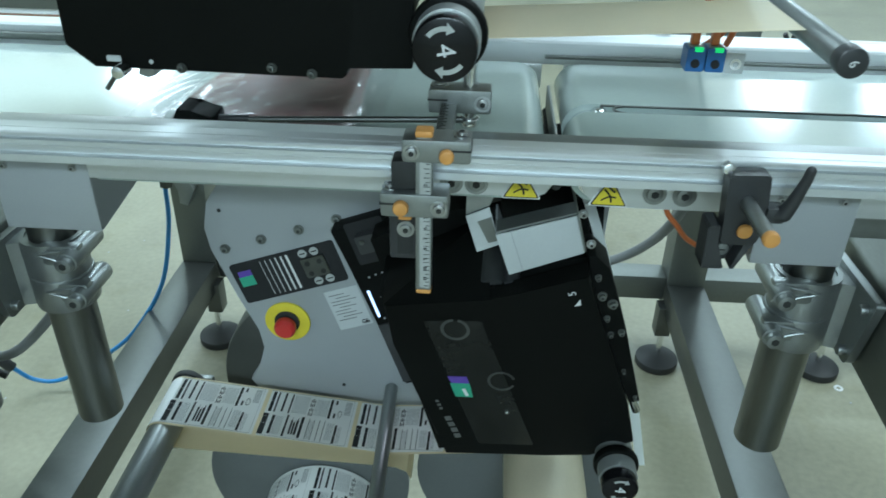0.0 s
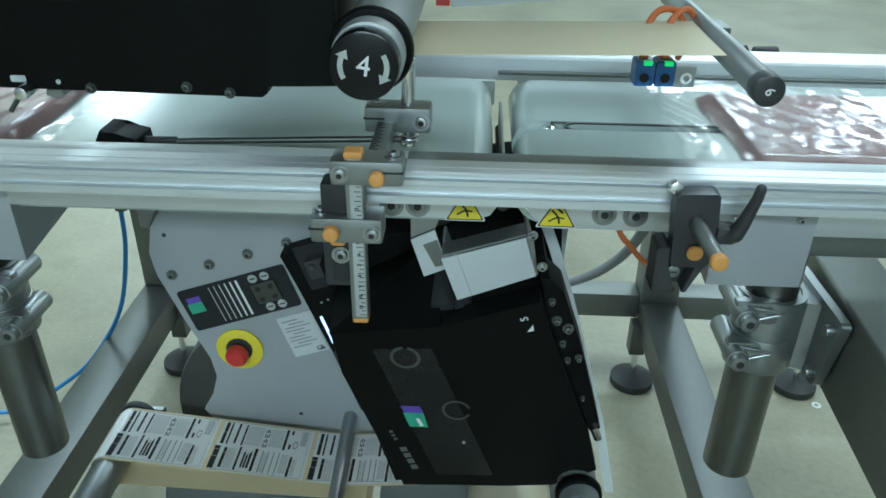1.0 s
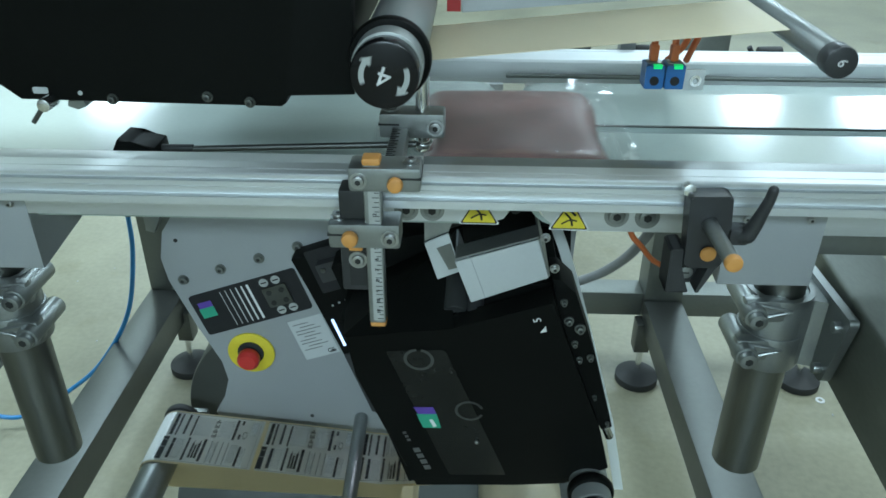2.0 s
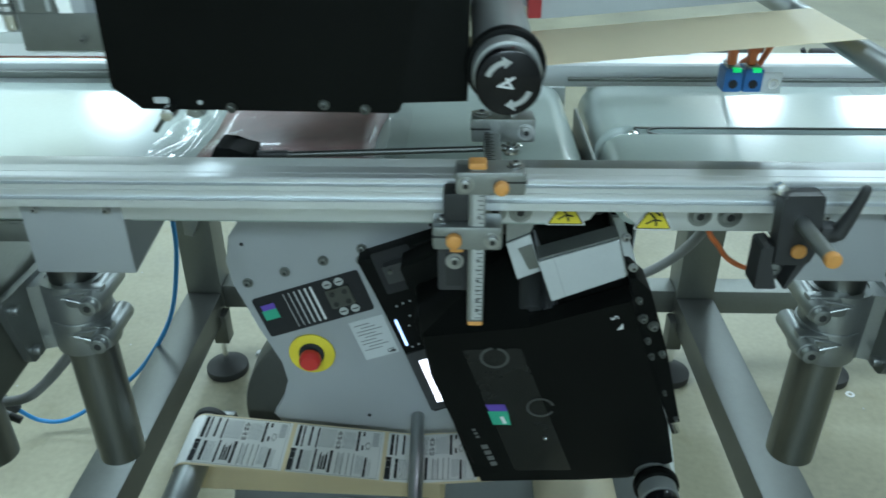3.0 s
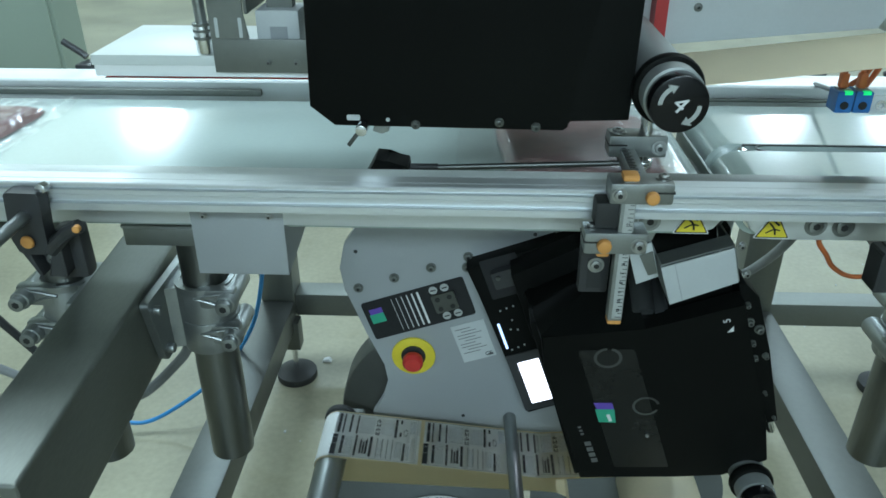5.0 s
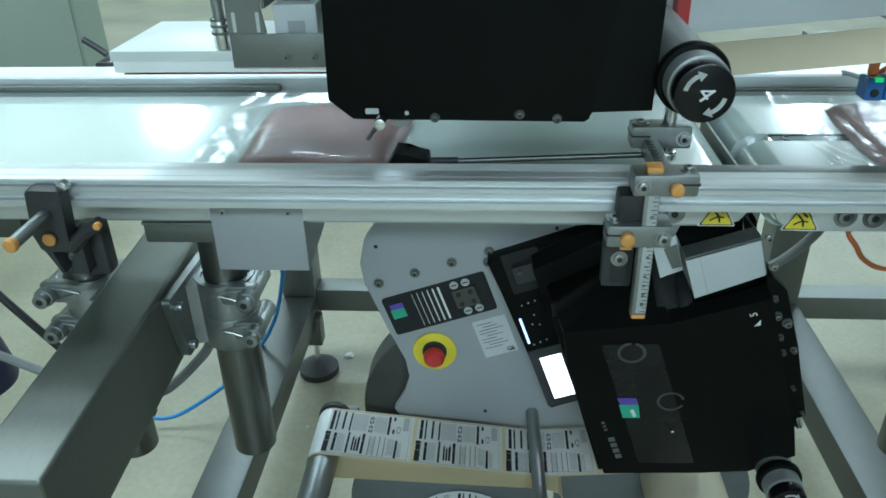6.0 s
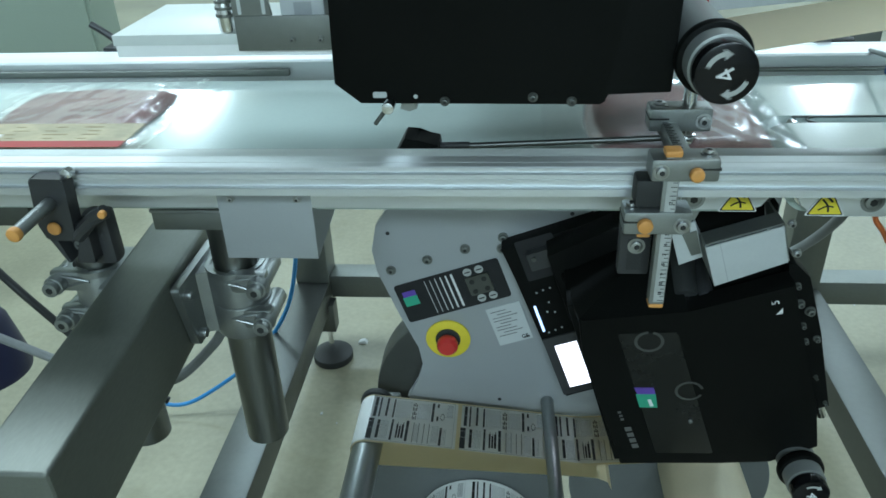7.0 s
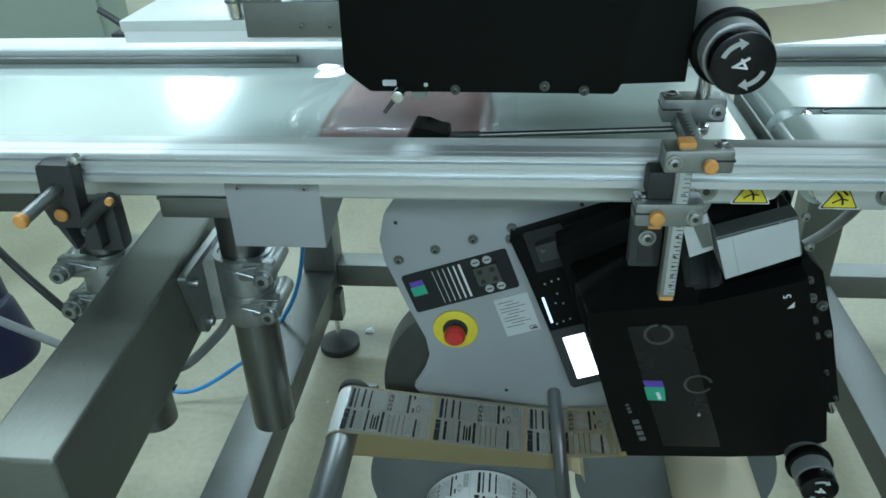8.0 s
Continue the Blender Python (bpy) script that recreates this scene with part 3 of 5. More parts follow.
lev = bmesh.new()
pipe([(-0.415, 1.135, 0.978), (-0.402, 1.130, 0.992), (-0.384, 1.126, 1.008), (-0.368, 1.124, 1.017)], 0.0085, bm=lev)
box(-0.418, -0.386, 1.150, 1.176, 0.930, 1.000, 0.007, bm=lev)
part("lever", lev, M_PLASTIC, rbody, "black folded clamping lever")
part("lever_cap", cyl((-0.367, 1.112, 1.0175), (-0.367, 1.119, 1.0175), 0.0045, bev=0.001), M_ORANGE, rbody)

# ---- ruler bars and cross clamps of the label brush ----
def cross_clamp(x0, x1, z0, z1, y0, y1, slit_left, label):
    c = thing("cross_clamp", ((x0 + x1) / 2, y0, z0), label, "clamp", "cross clamps")
    body = part("clamp_body", box(x0, x1, y0, y1, z0, z1, 0.004), M_CAST, c)
    zz = (z0 + z1) / 2 + 0.001
    if slit_left:
        part("slit", box(x0 - 0.0005, x0 + 0.022, y0 - 0.0006, y1, zz, zz + 0.002), M_RUBBER, body)
    else:
        part("slit", box(x1 - 0.022, x1 + 0.0005, y0 - 0.0006, y1, zz, zz + 0.002), M_RUBBER, body)
    return c, body


def ruler(name, x, y, z0, z1, label, horizontal=False, x2=None):
    """A square bar with an engraved scale, standing, or lying along y."""
    r = thing(name, (x, y, z0), label, "ruler bar", "ruler bars")
    h = 0.0085
    if not horizontal:
        bar = part("bar", box(x - h, x + h, y - h, y + h, z0, z1, 0.002), M_CAST, r, "ribbed aluminium bar")
        part("scale", box(x - 0.004, x + h - 0.0015, y - h - 0.0007, y - h, z0 + 0.004, z1 - 0.004), M_RULE, bar, "grey scale strip")
        marks = bmesh.new()
        n = int((z1 - z0) / 0.005)
        for k in range(n):
            zz = z0 + 0.006 + k * 0.005
            box(x + h - 0.0015 - (0.005 if k % 2 else 0.007), x + h - 0.002, y - h - 0.0011, y - h - 0.0007, zz, zz + 0.0006, bm=marks)
        part("scale_marks", marks, M_INK, bar)
        for k, num in enumerate(("11", "10", "9", "8", "7", "6", "5", "4", "3", "2")):
            zz = z0 + 0.016 + k * 0.0125
            if zz < z1 - 0.01:
                part("numeral", text_mesh(num, 0.0055, facing(x + 0.002, y - h - 0.0012, zz, 90)), M_INK, bar)
    return r, bar


vr, vbar = ruler("ruler_bar", 0.256, 1.124, 0.907, 1.086, "upright ruled aluminium bar with orange end caps")
part("end_cap", box(0.2475, 0.2645, 1.1155, 1.1325, 0.9015, 0.9075, 0.003), M_ORANGE, vbar, "orange plastic end cap")
part("end_cap", box(0.247, 0.265, 1.115, 1.133, 1.0855, 1.093, 0.003), M_ORANGE, vbar, "orange plastic end cap")
cc, cbody = cross_clamp(0.234, 0.303, 1.060, 1.085, 1.112, 1.146, False, "grey cast cross clamp holding two ruled bars")
bolt(cc, 0.240 + 0.004, 1.112, 1.072, 0.0058, 0.005)
bolt(cc, 0.293, 1.128, 1.085, 0.0058, 0.005, way=(0, 0, 1))
part("end_cap", cyl((0.279, 1.103, 1.070), (0.279, 1.113, 1.070), 0.0075, bev=0.003), M_ORANGE, cbody, "orange plastic end cap")
cc2, cbody2 = cross_clamp(0.211, 0.282, 0.998, 1.025, 1.112, 1.146, True, "grey cast cross clamp on the upright bar")
bolt(cc2, 0.272, 1.112, 1.010, 0.0062, 0.005)
bolt(cc2, 0.220, 1.128, 1.025, 0.0058, 0.005, way=(0, 0, 1))
part("end_cap", cyl((0.233, 1.103, 1.011), (0.233, 1.113, 1.011), 0.0082, bev=0.003), M_ORANGE, cbody2, "orange plastic end cap")
part("end_cap", box(0.228, 0.243, 1.124, 1.140, 0.988, 0.9978, 0.003), M_ORANGE, cbody2, "orange plastic end cap")
stub = thing("round_post", (0.236, 1.14, 1.04), "short dark steel post below the rail clamp", "post")
part("post", box(0.222, 0.252, 1.120, 1.148, 1.026, 1.058, 0.004), M_RUBBER, stub)
blk = thing("angle_bracket", (0.232, 1.17, 0.93), "black anodised angle bracket with a slotted screw", "bracket")
bb = part("bracket", box(0.215, 0.250, 1.150, 1.168, 0.925, 0.998, 0.003), M_PLASTIC, blk)
part("slot", box(0.224, 0.241, 1.1492, 1.15, 0.932, 0.972), M_RUBBER, bb)
bolt(blk, 0.2335, 1.149, 0.964, 0.0068, 0.004)
hr = thing("lying_ruler_bar", (0.272, 1.2, 1.07), "ruled aluminium bar lying across the rail", "ruler bar", "ruler bars")
hb = part("bar", box(0.264, 0.282, 1.118, 1.262, 1.059, 1.078, 0.002), M_CAST, hr)
marks = bmesh.new()
for k in range(20):
    yy = 1.150 + k * 0.005
    box(0.265, 0.271 if k % 2 else 0.274, yy, yy + 0.0008, 1.0781, 1.0785, bm=marks)
part("scale_marks", marks, M_INK, hb)
cc3, cbody3 = cross_clamp(0.250, 0.321, 1.066, 1.094, 1.236, 1.268, True, "grey cast cross clamp behind the rail")
bolt(cc3, 0.311, 1.236, 1.079, 0.0065, 0.004)
bolt(cc3, 0.262, 1.252, 1.094, 0.007, 0.004, way=(0, 0, 1))
pin = thing("clamp_pin", (0.296, 1.25, 1.04), "round steel pin hanging in the clamp", "pin")
part("pin", cyl((0.296, 1.252, 1.050), (0.296, 1.252, 1.145), 0.008), M_CHROME, pin)
part("collar", cyl((0.296, 1.252, 1.048), (0.296, 1.252, 1.058), 0.012, bev=0.002), M_CHROME, pin)
brush = thing("label_brush", (-0.01, 1.24, 1.04), "black foam label brush on a thin steel arm over the belt", "brush")
bm = prism([(-0.052, 1.033), (-0.034, 1.066), (-0.020, 1.060), (0.006, 1.056), (0.008, 1.033)], 1.222, 1.262, 0.003)
bf = part("foam", bm, M_BLACK, brush, "black foam pad")
part("arm", cyl((0.0, 1.242, 1.046), (0.29, 1.236, 1.060), 0.0036), M_DARKSTEEL, brush, "thin steel arm")
part("sleeve", cyl((0.0, 1.242, 1.047), (0.042, 1.2412, 1.049), 0.0052, 0.004, bev=0.0008), M_RUBBER, brush)

# ---- warning signs ----
def warning_sign(cx, z0):
    s = thing("warning_sign", (cx, 1.22, z0), "yellow triangular hazard sticker with a black border", "sign", "warning signs")
    y = 1.2205
    tri = lambda w, d, h: [(cx - w, z0 + d), (cx + w, z0 + d), (cx, z0 + d + h)]
    a = part("edge", prism(round_outline(tri(0.0232, 0, 0.0402), 0.003), y, y + 0.0012), M_PRINTWHITE, s, "white edge")
    part("border", prism(round_outline(tri(0.0212, 0.0012, 0.0367), 0.0025), y - 0.0004, y), M_INK, s)
    part("field", prism(round_outline(tri(0.0188, 0.0026, 0.0325), 0.002), y - 0.0008, y - 0.0004), M_YELLOW, s, "yellow field")
    bm = bmesh.new()
    pipe([(cx - 0.009, y - 0.001, z0 + 0.008), (cx, y - 0.001, z0 + 0.013), (cx + 0.008, y - 0.001, z0 + 0.012)], 0.0010, seg=6, bm=bm)
    pipe([(cx - 0.006, y - 0.001, z0 + 0.022), (cx + 0.001, y - 0.001, z0 + 0.014), (cx + 0.003, y - 0.001, z0 + 0.006)], 0.0012, seg=6, bm=bm)
    pipe([(cx - 0.002, y - 0.001, z0 + 0.026), (cx + 0.006, y - 0.001, z0 + 0.019)], 0.0014, seg=6, bm=bm)
    part("symbol", bm, M_INK, s, "black symbol")
    return s


warning_sign(0.3605, 0.9715)
warning_sign(0.4615, 0.9665)

# ---- lower labelling machine ----
low = thing("label_printer_below", (0.25, 1.50, 0.3), "black label printer on a grey plate below the belt", "label printer")
PLATE = [(-0.075, 0.842), (-0.112, 0.830), (-0.134, 0.797), (-0.144, 0.750), (-0.138, 0.708), (-0.104, 0.617), (-0.072, 0.545), (-0.066, 0.505), (-0.078, 0.465), (-0.100, 0.428), (-0.085, 0.402), (0.10, 0.36), (0.50, 0.36), (0.52, 0.95), (0.32, 0.93), (0.0, 0.86)]
plate = part("base_plate", prism(PLATE, 1.500, 1.515, 0.0012), M_GREY, low, "grey powder-coated base plate")
for bx, bz in ((-0.113, 0.711), (-0.049, 0.733), (0.016, 0.755), (0.080, 0.778), (0.230, 0.833), (0.078, 0.757)):
    bolt(plate, bx, 1.500, bz, 0.0062, 0.007, mat=M_STEEL)
for bx, bz in ((-0.114, 0.784), (0.192, 0.823), (0.075, 0.427)):
    part("hole", cyl((bx, 1.4992, bz), (bx, 1.4998, bz), 0.0035, seg=12), M_RUBBER, plate)


def on_plate(u, v, x0=-0.082, z0=0.603):
    return (x0 + u * 0.946 - v * 0.322, z0 + u * 0.322 + v * 0.946)


def tilted(u0, u1, v0, v1, y0, y1, r=0.0, x0=-0.082, z0=0.603, bm=None):
    pts = [on_plate(u0, v0, x0, z0), on_plate(u1, v0, x0, z0), on_plate(u1, v1, x0, z0), on_plate(u0, v1, x0, z0)]
    return prism(round_outline(pts, r) if r else pts, y0, y1, bm=bm)


panel = part("socket_panel", tilted(-0.004, 0.188, 0.0, 0.080, 1.4975, 1.4998, 0.006), M_INK, plate, "black panel with air and power sockets")
part("logo", tilted(0.006, 0.030, 0.052, 0.064, 1.4968, 1.4974), M_VIOLETPRINT, panel)
part("logo", tilted(0.004, 0.030, 0.034, 0.053, 1.4966, 1.4973), M_GREENPRINT, panel)
for k, w in enumerate((0.0007, 0.0009, 0.0013, 0.002, 0.0028, 0.004)):
    u = 0.052 + k * 0.0095
    part("stripe", tilted(u, u + w, 0.006, 0.074, 1.4969, 1.4974), M_PRINTWHITE, panel)
part("socket_block", tilted(0.122, 0.164, 0.022, 0.060, 1.4935, 1.4974, 0.004), M_DARKSTEEL, panel)
for u, v in ((0.132, 0.050), (0.154, 0.050), (0.132, 0.030), (0.154, 0.030)):
    px, pz = on_plate(u, v)
    part("socket_hole", cyl((px, 1.4925, pz), (px, 1.4936, pz), 0.0045, seg=16), M_RUBBER, panel)
for u, v in ((0.130, 0.069), (0.151, 0.069), (0.137, 0.012), (0.158, 0.012)):
    px, pz = on_plate(u, v)
    part("round_label", cyl((px, 1.4964, pz), (px, 1.4974, pz), 0.0076, seg=24), M_RULE, panel)
    part("bar", tilted(u - 0.005, u + 0.005, v - 0.001, v + 0.001, 1.4958, 1.4964), M_INK, panel)
name_x, name_z = 0.076, 0.554
np_ = part("rating_plate", tilted(0.0, 0.062, 0.0, 0.082, 1.4985, 1.4998, 0.0, name_x, name_z), M_LIGHTGREY, plate, "small silver rating plate")
bars = bmesh.new()
for k in range(9):
    v = 0.072 - k * 0.0066
    tilted(0.006 + 0.010 * (k % 3 == 1), 0.034 + 0.022 * ((k * 7) % 5) / 5, v, v + 0.0011, 1.4979, 1.4985, 0, name_x, name_z, bm=bars)
tilted(0.048, 0.058, 0.004, 0.008, 1.4979, 1.4985, 0, name_x, name_z, bm=bars)
part("print", bars, M_MIDINK, np_)
ce_x, ce_z = on_plate(0.050, 0.008, name_x, name_z)
part("mark", text_mesh("CE", 0.011, facing(ce_x, 1.4978, ce_z, 18.8)), M_INK, np_)
# emergency stop
part("stop_disc", cyl((-0.018, 1.4945, 0.568), (-0.018, 1.4998, 0.568), 0.0405, seg=48, bev=0.002), M_YELLOW, plate, "yellow emergency stop disc")
part("stop_neck", cyl((-0.018, 1.484, 0.568), (-0.018, 1.4915, 0.568), 0.0145), M_RUBBER, plate)
part("stop_bezel", cyl((-0.018, 1.4915, 0.570), (-0.018, 1.4945, 0.570), 0.0225, seg=36, bev=0.001), M_RUBBER, plate, "black stop switch bezel")
bm = cyl((-0.018, 1.472, 0.568), (-0.018, 1.486, 0.568), 0.0188, seg=36, bev=0.003)
cyl((-0.018, 1.467, 0.568), (-0.018, 1.472, 0.568), 0.014, 0.0183, seg=36, bm=bm)
part("stop_button", bm, M_RED, plate, "red mushroom emergency stop button")

# printer body behind the cover, with the display
BODY = [(0.077, 0.775), (0.100, 0.722), (0.196, 0.470), (0.245, 0.492), (0.52, 0.55), (0.50, 0.86), (0.26, 0.842)]
body = part("printer_body", prism(BODY, 1.462, 1.4995, 0.002), M_BLACK, low)
part("printer_core", prism([(0.175, 0.770), (0.265, 0.470), (0.54, 0.545), (0.47, 0.845)], 1.31, 1.4615, 0.002), M_BLACK, low)


def on_body(u, v):
    """u across, v down along the display column."""
    return (0.113 + u * 0.945 + v * 0.327, 0.708 + u * 0.327 - v * 0.945)


def on_face(u0, u1, v0, v1, y0, y1, r=0.0, bm=None):
    pts = [on_body(u0, v0), on_body(u1, v0), on_body(u1, v1), on_body(u0, v1)]
    return prism(round_outline(pts, r) if r else pts, y0, y1, bm=bm)


part("recess", on_face(0.012, 0.075, -0.082, -0.004, 1.4606, 1.4618, 0.004), M_INK, body)
latch = part("latch", on_face(0.026, 0.062, -0.062, -0.030, 1.445, 1.4606, 0.003), M_PLASTIC, body)
part("latch_screw", cyl((*on_body(0.036, -0.052)[:1], 1.442, on_body(0.036, -0.052)[1]), (on_body(0.036, -0.052)[0], 1.445, on_body(0.036, -0.052)[1]), 0.004, seg=12), M_DARKSTEEL, latch)
part("status_light", on_face(0.0045, 0.0082, 0.046, 0.100, 1.4600, 1.4618), M_BLUELED, body, "lit blue-white status bar")
scr = part("display_bezel", on_face(-0.002, 0.057, 0.116, 0.245, 1.4588, 1.4616, 0.004), M_PLASTIC, body)
part("display", on_face(0.0145, 0.053, 0.135, 0.229, 1.4576, 1.4588), M_SCREEN, scr, "small lit white display")
for u, v in ((0.016, 0.020), (0.028, 0.018), (0.040, 0.017), (0.030, 0.044), (0.022, 0.062), (0.034, 0.066), (0.012, 0.104), (0.024, 0.102), (0.036, 0.100)):
    part("key_mark", on_face(u, u + 0.003, v, v + 0.003, 1.4610, 1.4618), M_PALEINK, body)

# hinged front cover
front = lambda x, z: 1.283 - 0.07 * (x - 0.36) - 0.17 * (z - 0.62)
COVER = [(0.188, 0.777), (0.333, 0.800), (0.455, 0.861), (0.474, 0.800), (0.539, 0.625), (0.562, 0.538), (0.502, 0.491), (0.43, 0.478), (0.276, 0.454), (0.1985, 0.702)]
cover = part("front_cover", slab(COVER, front, 0.035, 0.003), M_BLACK, low, "matt black hinged front cover")


top = bmesh.new()
edge_line = [(0.188, 1.2690, 0.777), (0.333, 1.2550, 0.800), (0.322, 1.4090, 0.846), (0.172, 1.4090, 0.765)]
up_ring = [top.verts.new(q) for q in edge_line]
low_ring = [top.verts.new((x, y + 0.002, z - 0.006)) for x, y, z in edge_line]
top.faces.new(up_ring)
top.faces.new(low_ring[::-1])
for i in range(4):
    j = (i + 1) % 4
    top.faces.new((up_ring[i], low_ring[i], low_ring[j], up_ring[j]))
part("cover_top", top, M_BLACK, low, "matt black sloping top of the cover", smooth=20)


def flat(pts, d, t=0.0006, bm=None):
    return slab(pts, lambda x, z: front(x, z) - d, t, bm=bm)


WIN = [(0.243, 0.754), (0.322, 0.764), (0.414, 0.503), (0.328, 0.492)]
M_WIN = material("smoked_window", (0.0125, 0.0135, 0.0125), 0.22, vary=0.4, scale=9, bump=0.0, spec=0.3)
win = part("window", flat(round_outline(WIN, 0.005), 0.0012, 0.0022), M_WIN, cover, "smoked plastic inspection window")
M_RING = material("dim_ring_print", (0.055, 0.058, 0.055), 0.4)


def ring(cx, cz, r, w, a0, a1, d, bm=None):
    own = bmesh.new() if bm is None else bm
    n = 24
    for k in range(n):
        a, b = radians(a0 + (a1 - a0) * k / n), radians(a0 + (a1 - a0) * (k + 1) / n)
        q = [(cx + rr * math.cos(t), cz + rr * math.sin(t)) for rr, t in ((r, a), (r, b), (r - w, b), (r - w, a))]
        own.faces.new([own.verts.new((x, front(x, z) - d, z)) for x, z in q])
    return own


part("ring", ring(0.287, 0.743, 0.0205, 0.0045, -260, 80, 0.0018), M_RING, win)
part("ring", ring(0.356, 0.646, 0.0205, 0.0040, 20, 340, 0.0018), M_RING, win)
part("logo", flat([(0.277, 0.645), (0.305, 0.648), (0.310, 0.633), (0.284, 0.630)], 0.002), M_VIOLETPRINT, win)
part("logo", flat([(0.281, 0.631), (0.310, 0.634), (0.316, 0.604), (0.290, 0.602)], 0.0023), M_GREENPRINT, win)
part("logo_mark", flat([(0.299, 0.621), (0.304, 0.623), (0.310, 0.608), (0.305, 0.606)], 0.0032), M_PRINTWHITE, win)
bm = bmesh.new()
bmesh.ops.create_uvsphere(bm, u_segments=12, v_segments=8, radius=0.0035, matrix=Matrix.Translation((0.368, front(0.368, 0.579) - 0.003, 0.579)))
part("window_knob", bm, M_SCREW, win, "tiny bright latch screw")
bm = bmesh.new()
for k in range(4):
    x0, z0 = 0.273 + 0.0050 * k, 0.549 - 0.0135 * k
    flat([(x0, z0), (x0 + 0.0095, z0 + 0.003), (x0 + 0.0125, z0 - 0.0065), (x0 + 0.003, z0 - 0.0095)], 0.0006, bm=bm)
for k in range(3):
    x0, z0 = 0.259 + 0.003 * k, 0.586 - 0.008 * k
    flat([(x0, z0), (x0 + 0.005, z0 + 0.0016), (x0 + 0.006, z0 - 0.003), (x0 + 0.001, z0 - 0.0046)], 0.0006, bm=bm)
part("logo", bm, material("grey_print", (0.11, 0.113, 0.11), 0.5), cover)
part("numeral", text_mesh("5", 0.014, Matrix.Translation((0.437, front(0.437, 0.828) - 0.0006, 0.828)) @ pose(0, 0, 0, 90, 0, 0) @ pose(0, 0, 0, 0, 0, 108)), M_PRINTWHITE, cover, "white figure five")
part("arrow", flat([(0.442, 0.806), (0.450, 0.809), (0.448, 0.819)], 0.0006), M_PRINTWHITE, cover)
part("upper_panel", prism([(0.149, 0.794), (0.191, 0.672), (0.30, 0.74), (0.36, 0.80), (0.36, 0.872), (0.25, 0.846)], 1.41, 1.4615, 0.002), M_BLACK, low, "matt black upper panel")
# hinge strip with its screws
strip = part("hinge_strip", prism([(0.455, 0.868), (0.466, 0.868), (0.487, 0.848), (0.5184, 0.758), (0.556, 0.628), (0.541, 0.623), (0.470, 0.800)], 1.272, 1.330, 0.002), M_BLACK, low, "black hinge strip")
for sx, sz, sr in ((0.472, 0.836, 0.0040), (0.4805, 0.8075, 0.0055), (0.496, 0.7955, 0.0062), (0.491, 0.772, 0.0038), (0.4995, 0.746, 0.0036), (0.5135, 0.750, 0.0042), (0.5255, 0.683, 0.0026), (0.548, 0.636, 0.0026)):
    bolt(strip, sx, 1.272, sz, sr * 0.8, 0.008, mat=M_STEEL)
part("side_pin", cyl((0.547, 1.288, 0.622), (0.559, 1.292, 0.592), 0.006, bev=0.001), M_CHROME, strip)
part("edge_plate", prism([(0.478, 0.867), (0.498, 0.816), (0.525, 0.736), (0.556, 0.633), (0.601, 0.481), (0.636, 0.323), (0.62, 0.323), (0.585, 0.481), (0.54, 0.633), (0.509, 0.736), (0.482, 0.816), (0.462, 0.867)], 1.445, 1.453), M_PAD, low, "bright edge plate")

# label applicator block at the top of the printer
tilt = lambda x, z: 1.232 + 0.22 * (x - 0.334)
hood = part("hood", slab([(0.334, 0.914), (0.432, 0.934), (0.448, 0.880), (0.354, 0.855)], tilt, 0.003, 0.0008), M_LIGHTGREY, low, "light grey sheet metal hood")
part("seam", slab([(0.352, 0.9176), (0.3528, 0.9178), (0.3718, 0.860), (0.371, 0.8598)], lambda x, z: tilt(x, z) - 0.0006, 0.0005), M_GREY, hood)
part("hood_top", slab([(0.334, 0.9145), (0.432, 0.9345), (0.433, 0.9375), (0.335, 0.9175)], lambda x, z: tilt(x, z) + 0.0035, 0.030), M_CAST, hood)
part("hood_side", slab([(0.432, 0.934), (0.4345, 0.934), (0.4505, 0.880), (0.448, 0.880)], lambda x, z: tilt(x, z) + 0.0032, 0.09), M_CAST, hood)
part("hood_side", slab([(0.334, 0.914), (0.3365, 0.914), (0.3565, 0.855), (0.354, 0.855)], lambda x, z: tilt(x, z) + 0.0032, 0.08), M_GREY, hood)
for sx, sz in ((0.440, 0.938), (0.454, 0.896)):
    bolt(hood, sx, 1.254, sz, 0.0042, 0.006)
small = part("side_hood", prism([(0.296, 0.922), (0.325, 0.936), (0.341, 0.884), (0.312, 0.871)], 1.262, 1.265, 0.0006), M_LIGHTGREY, low, "small light grey sheet cover")
part("side_opening", prism([(0.311, 0.916), (0.328, 0.9235), (0.338, 0.890), (0.326, 0.886)], 1.2608, 1.2618), M_STEEL, small, "dull steel plate inside the notch")
part("side_hood_top", prism([(0.296, 0.958), (0.334, 0.962), (0.3252, 0.9366), (0.2962, 0.9226)], 1.266, 1.269), M_CAST, low)
part("roller", cyl((0.335, 1.29, 0.800), (0.342, 1.42, 0.850), 0.018, bev=0.003), M_RUBBER, low, "black rubber pressure roller")
part("roller", cyl((0.360, 1.285, 0.805), (0.365, 1.42, 0.840), 0.011, bev=0.002), M_PLASTIC, low)
part("head_block", prism([(0.335, 0.960), (0.425, 0.975), (0.440, 0.90), (0.345, 0.86)], 1.345, 1.46, 0.002), M_BLACK, low)
part("head_frame", prism([(0.300, 0.99), (0.352, 0.985), (0.356, 0.88), (0.30, 0.86)], 1.40, 1.46, 0.002), M_DARKSTEEL, low)
part("nip_pin", cyl((0.335, 1.285, 0.803), (0.336, 1.29, 0.803), 0.004), M_CHROME, low)


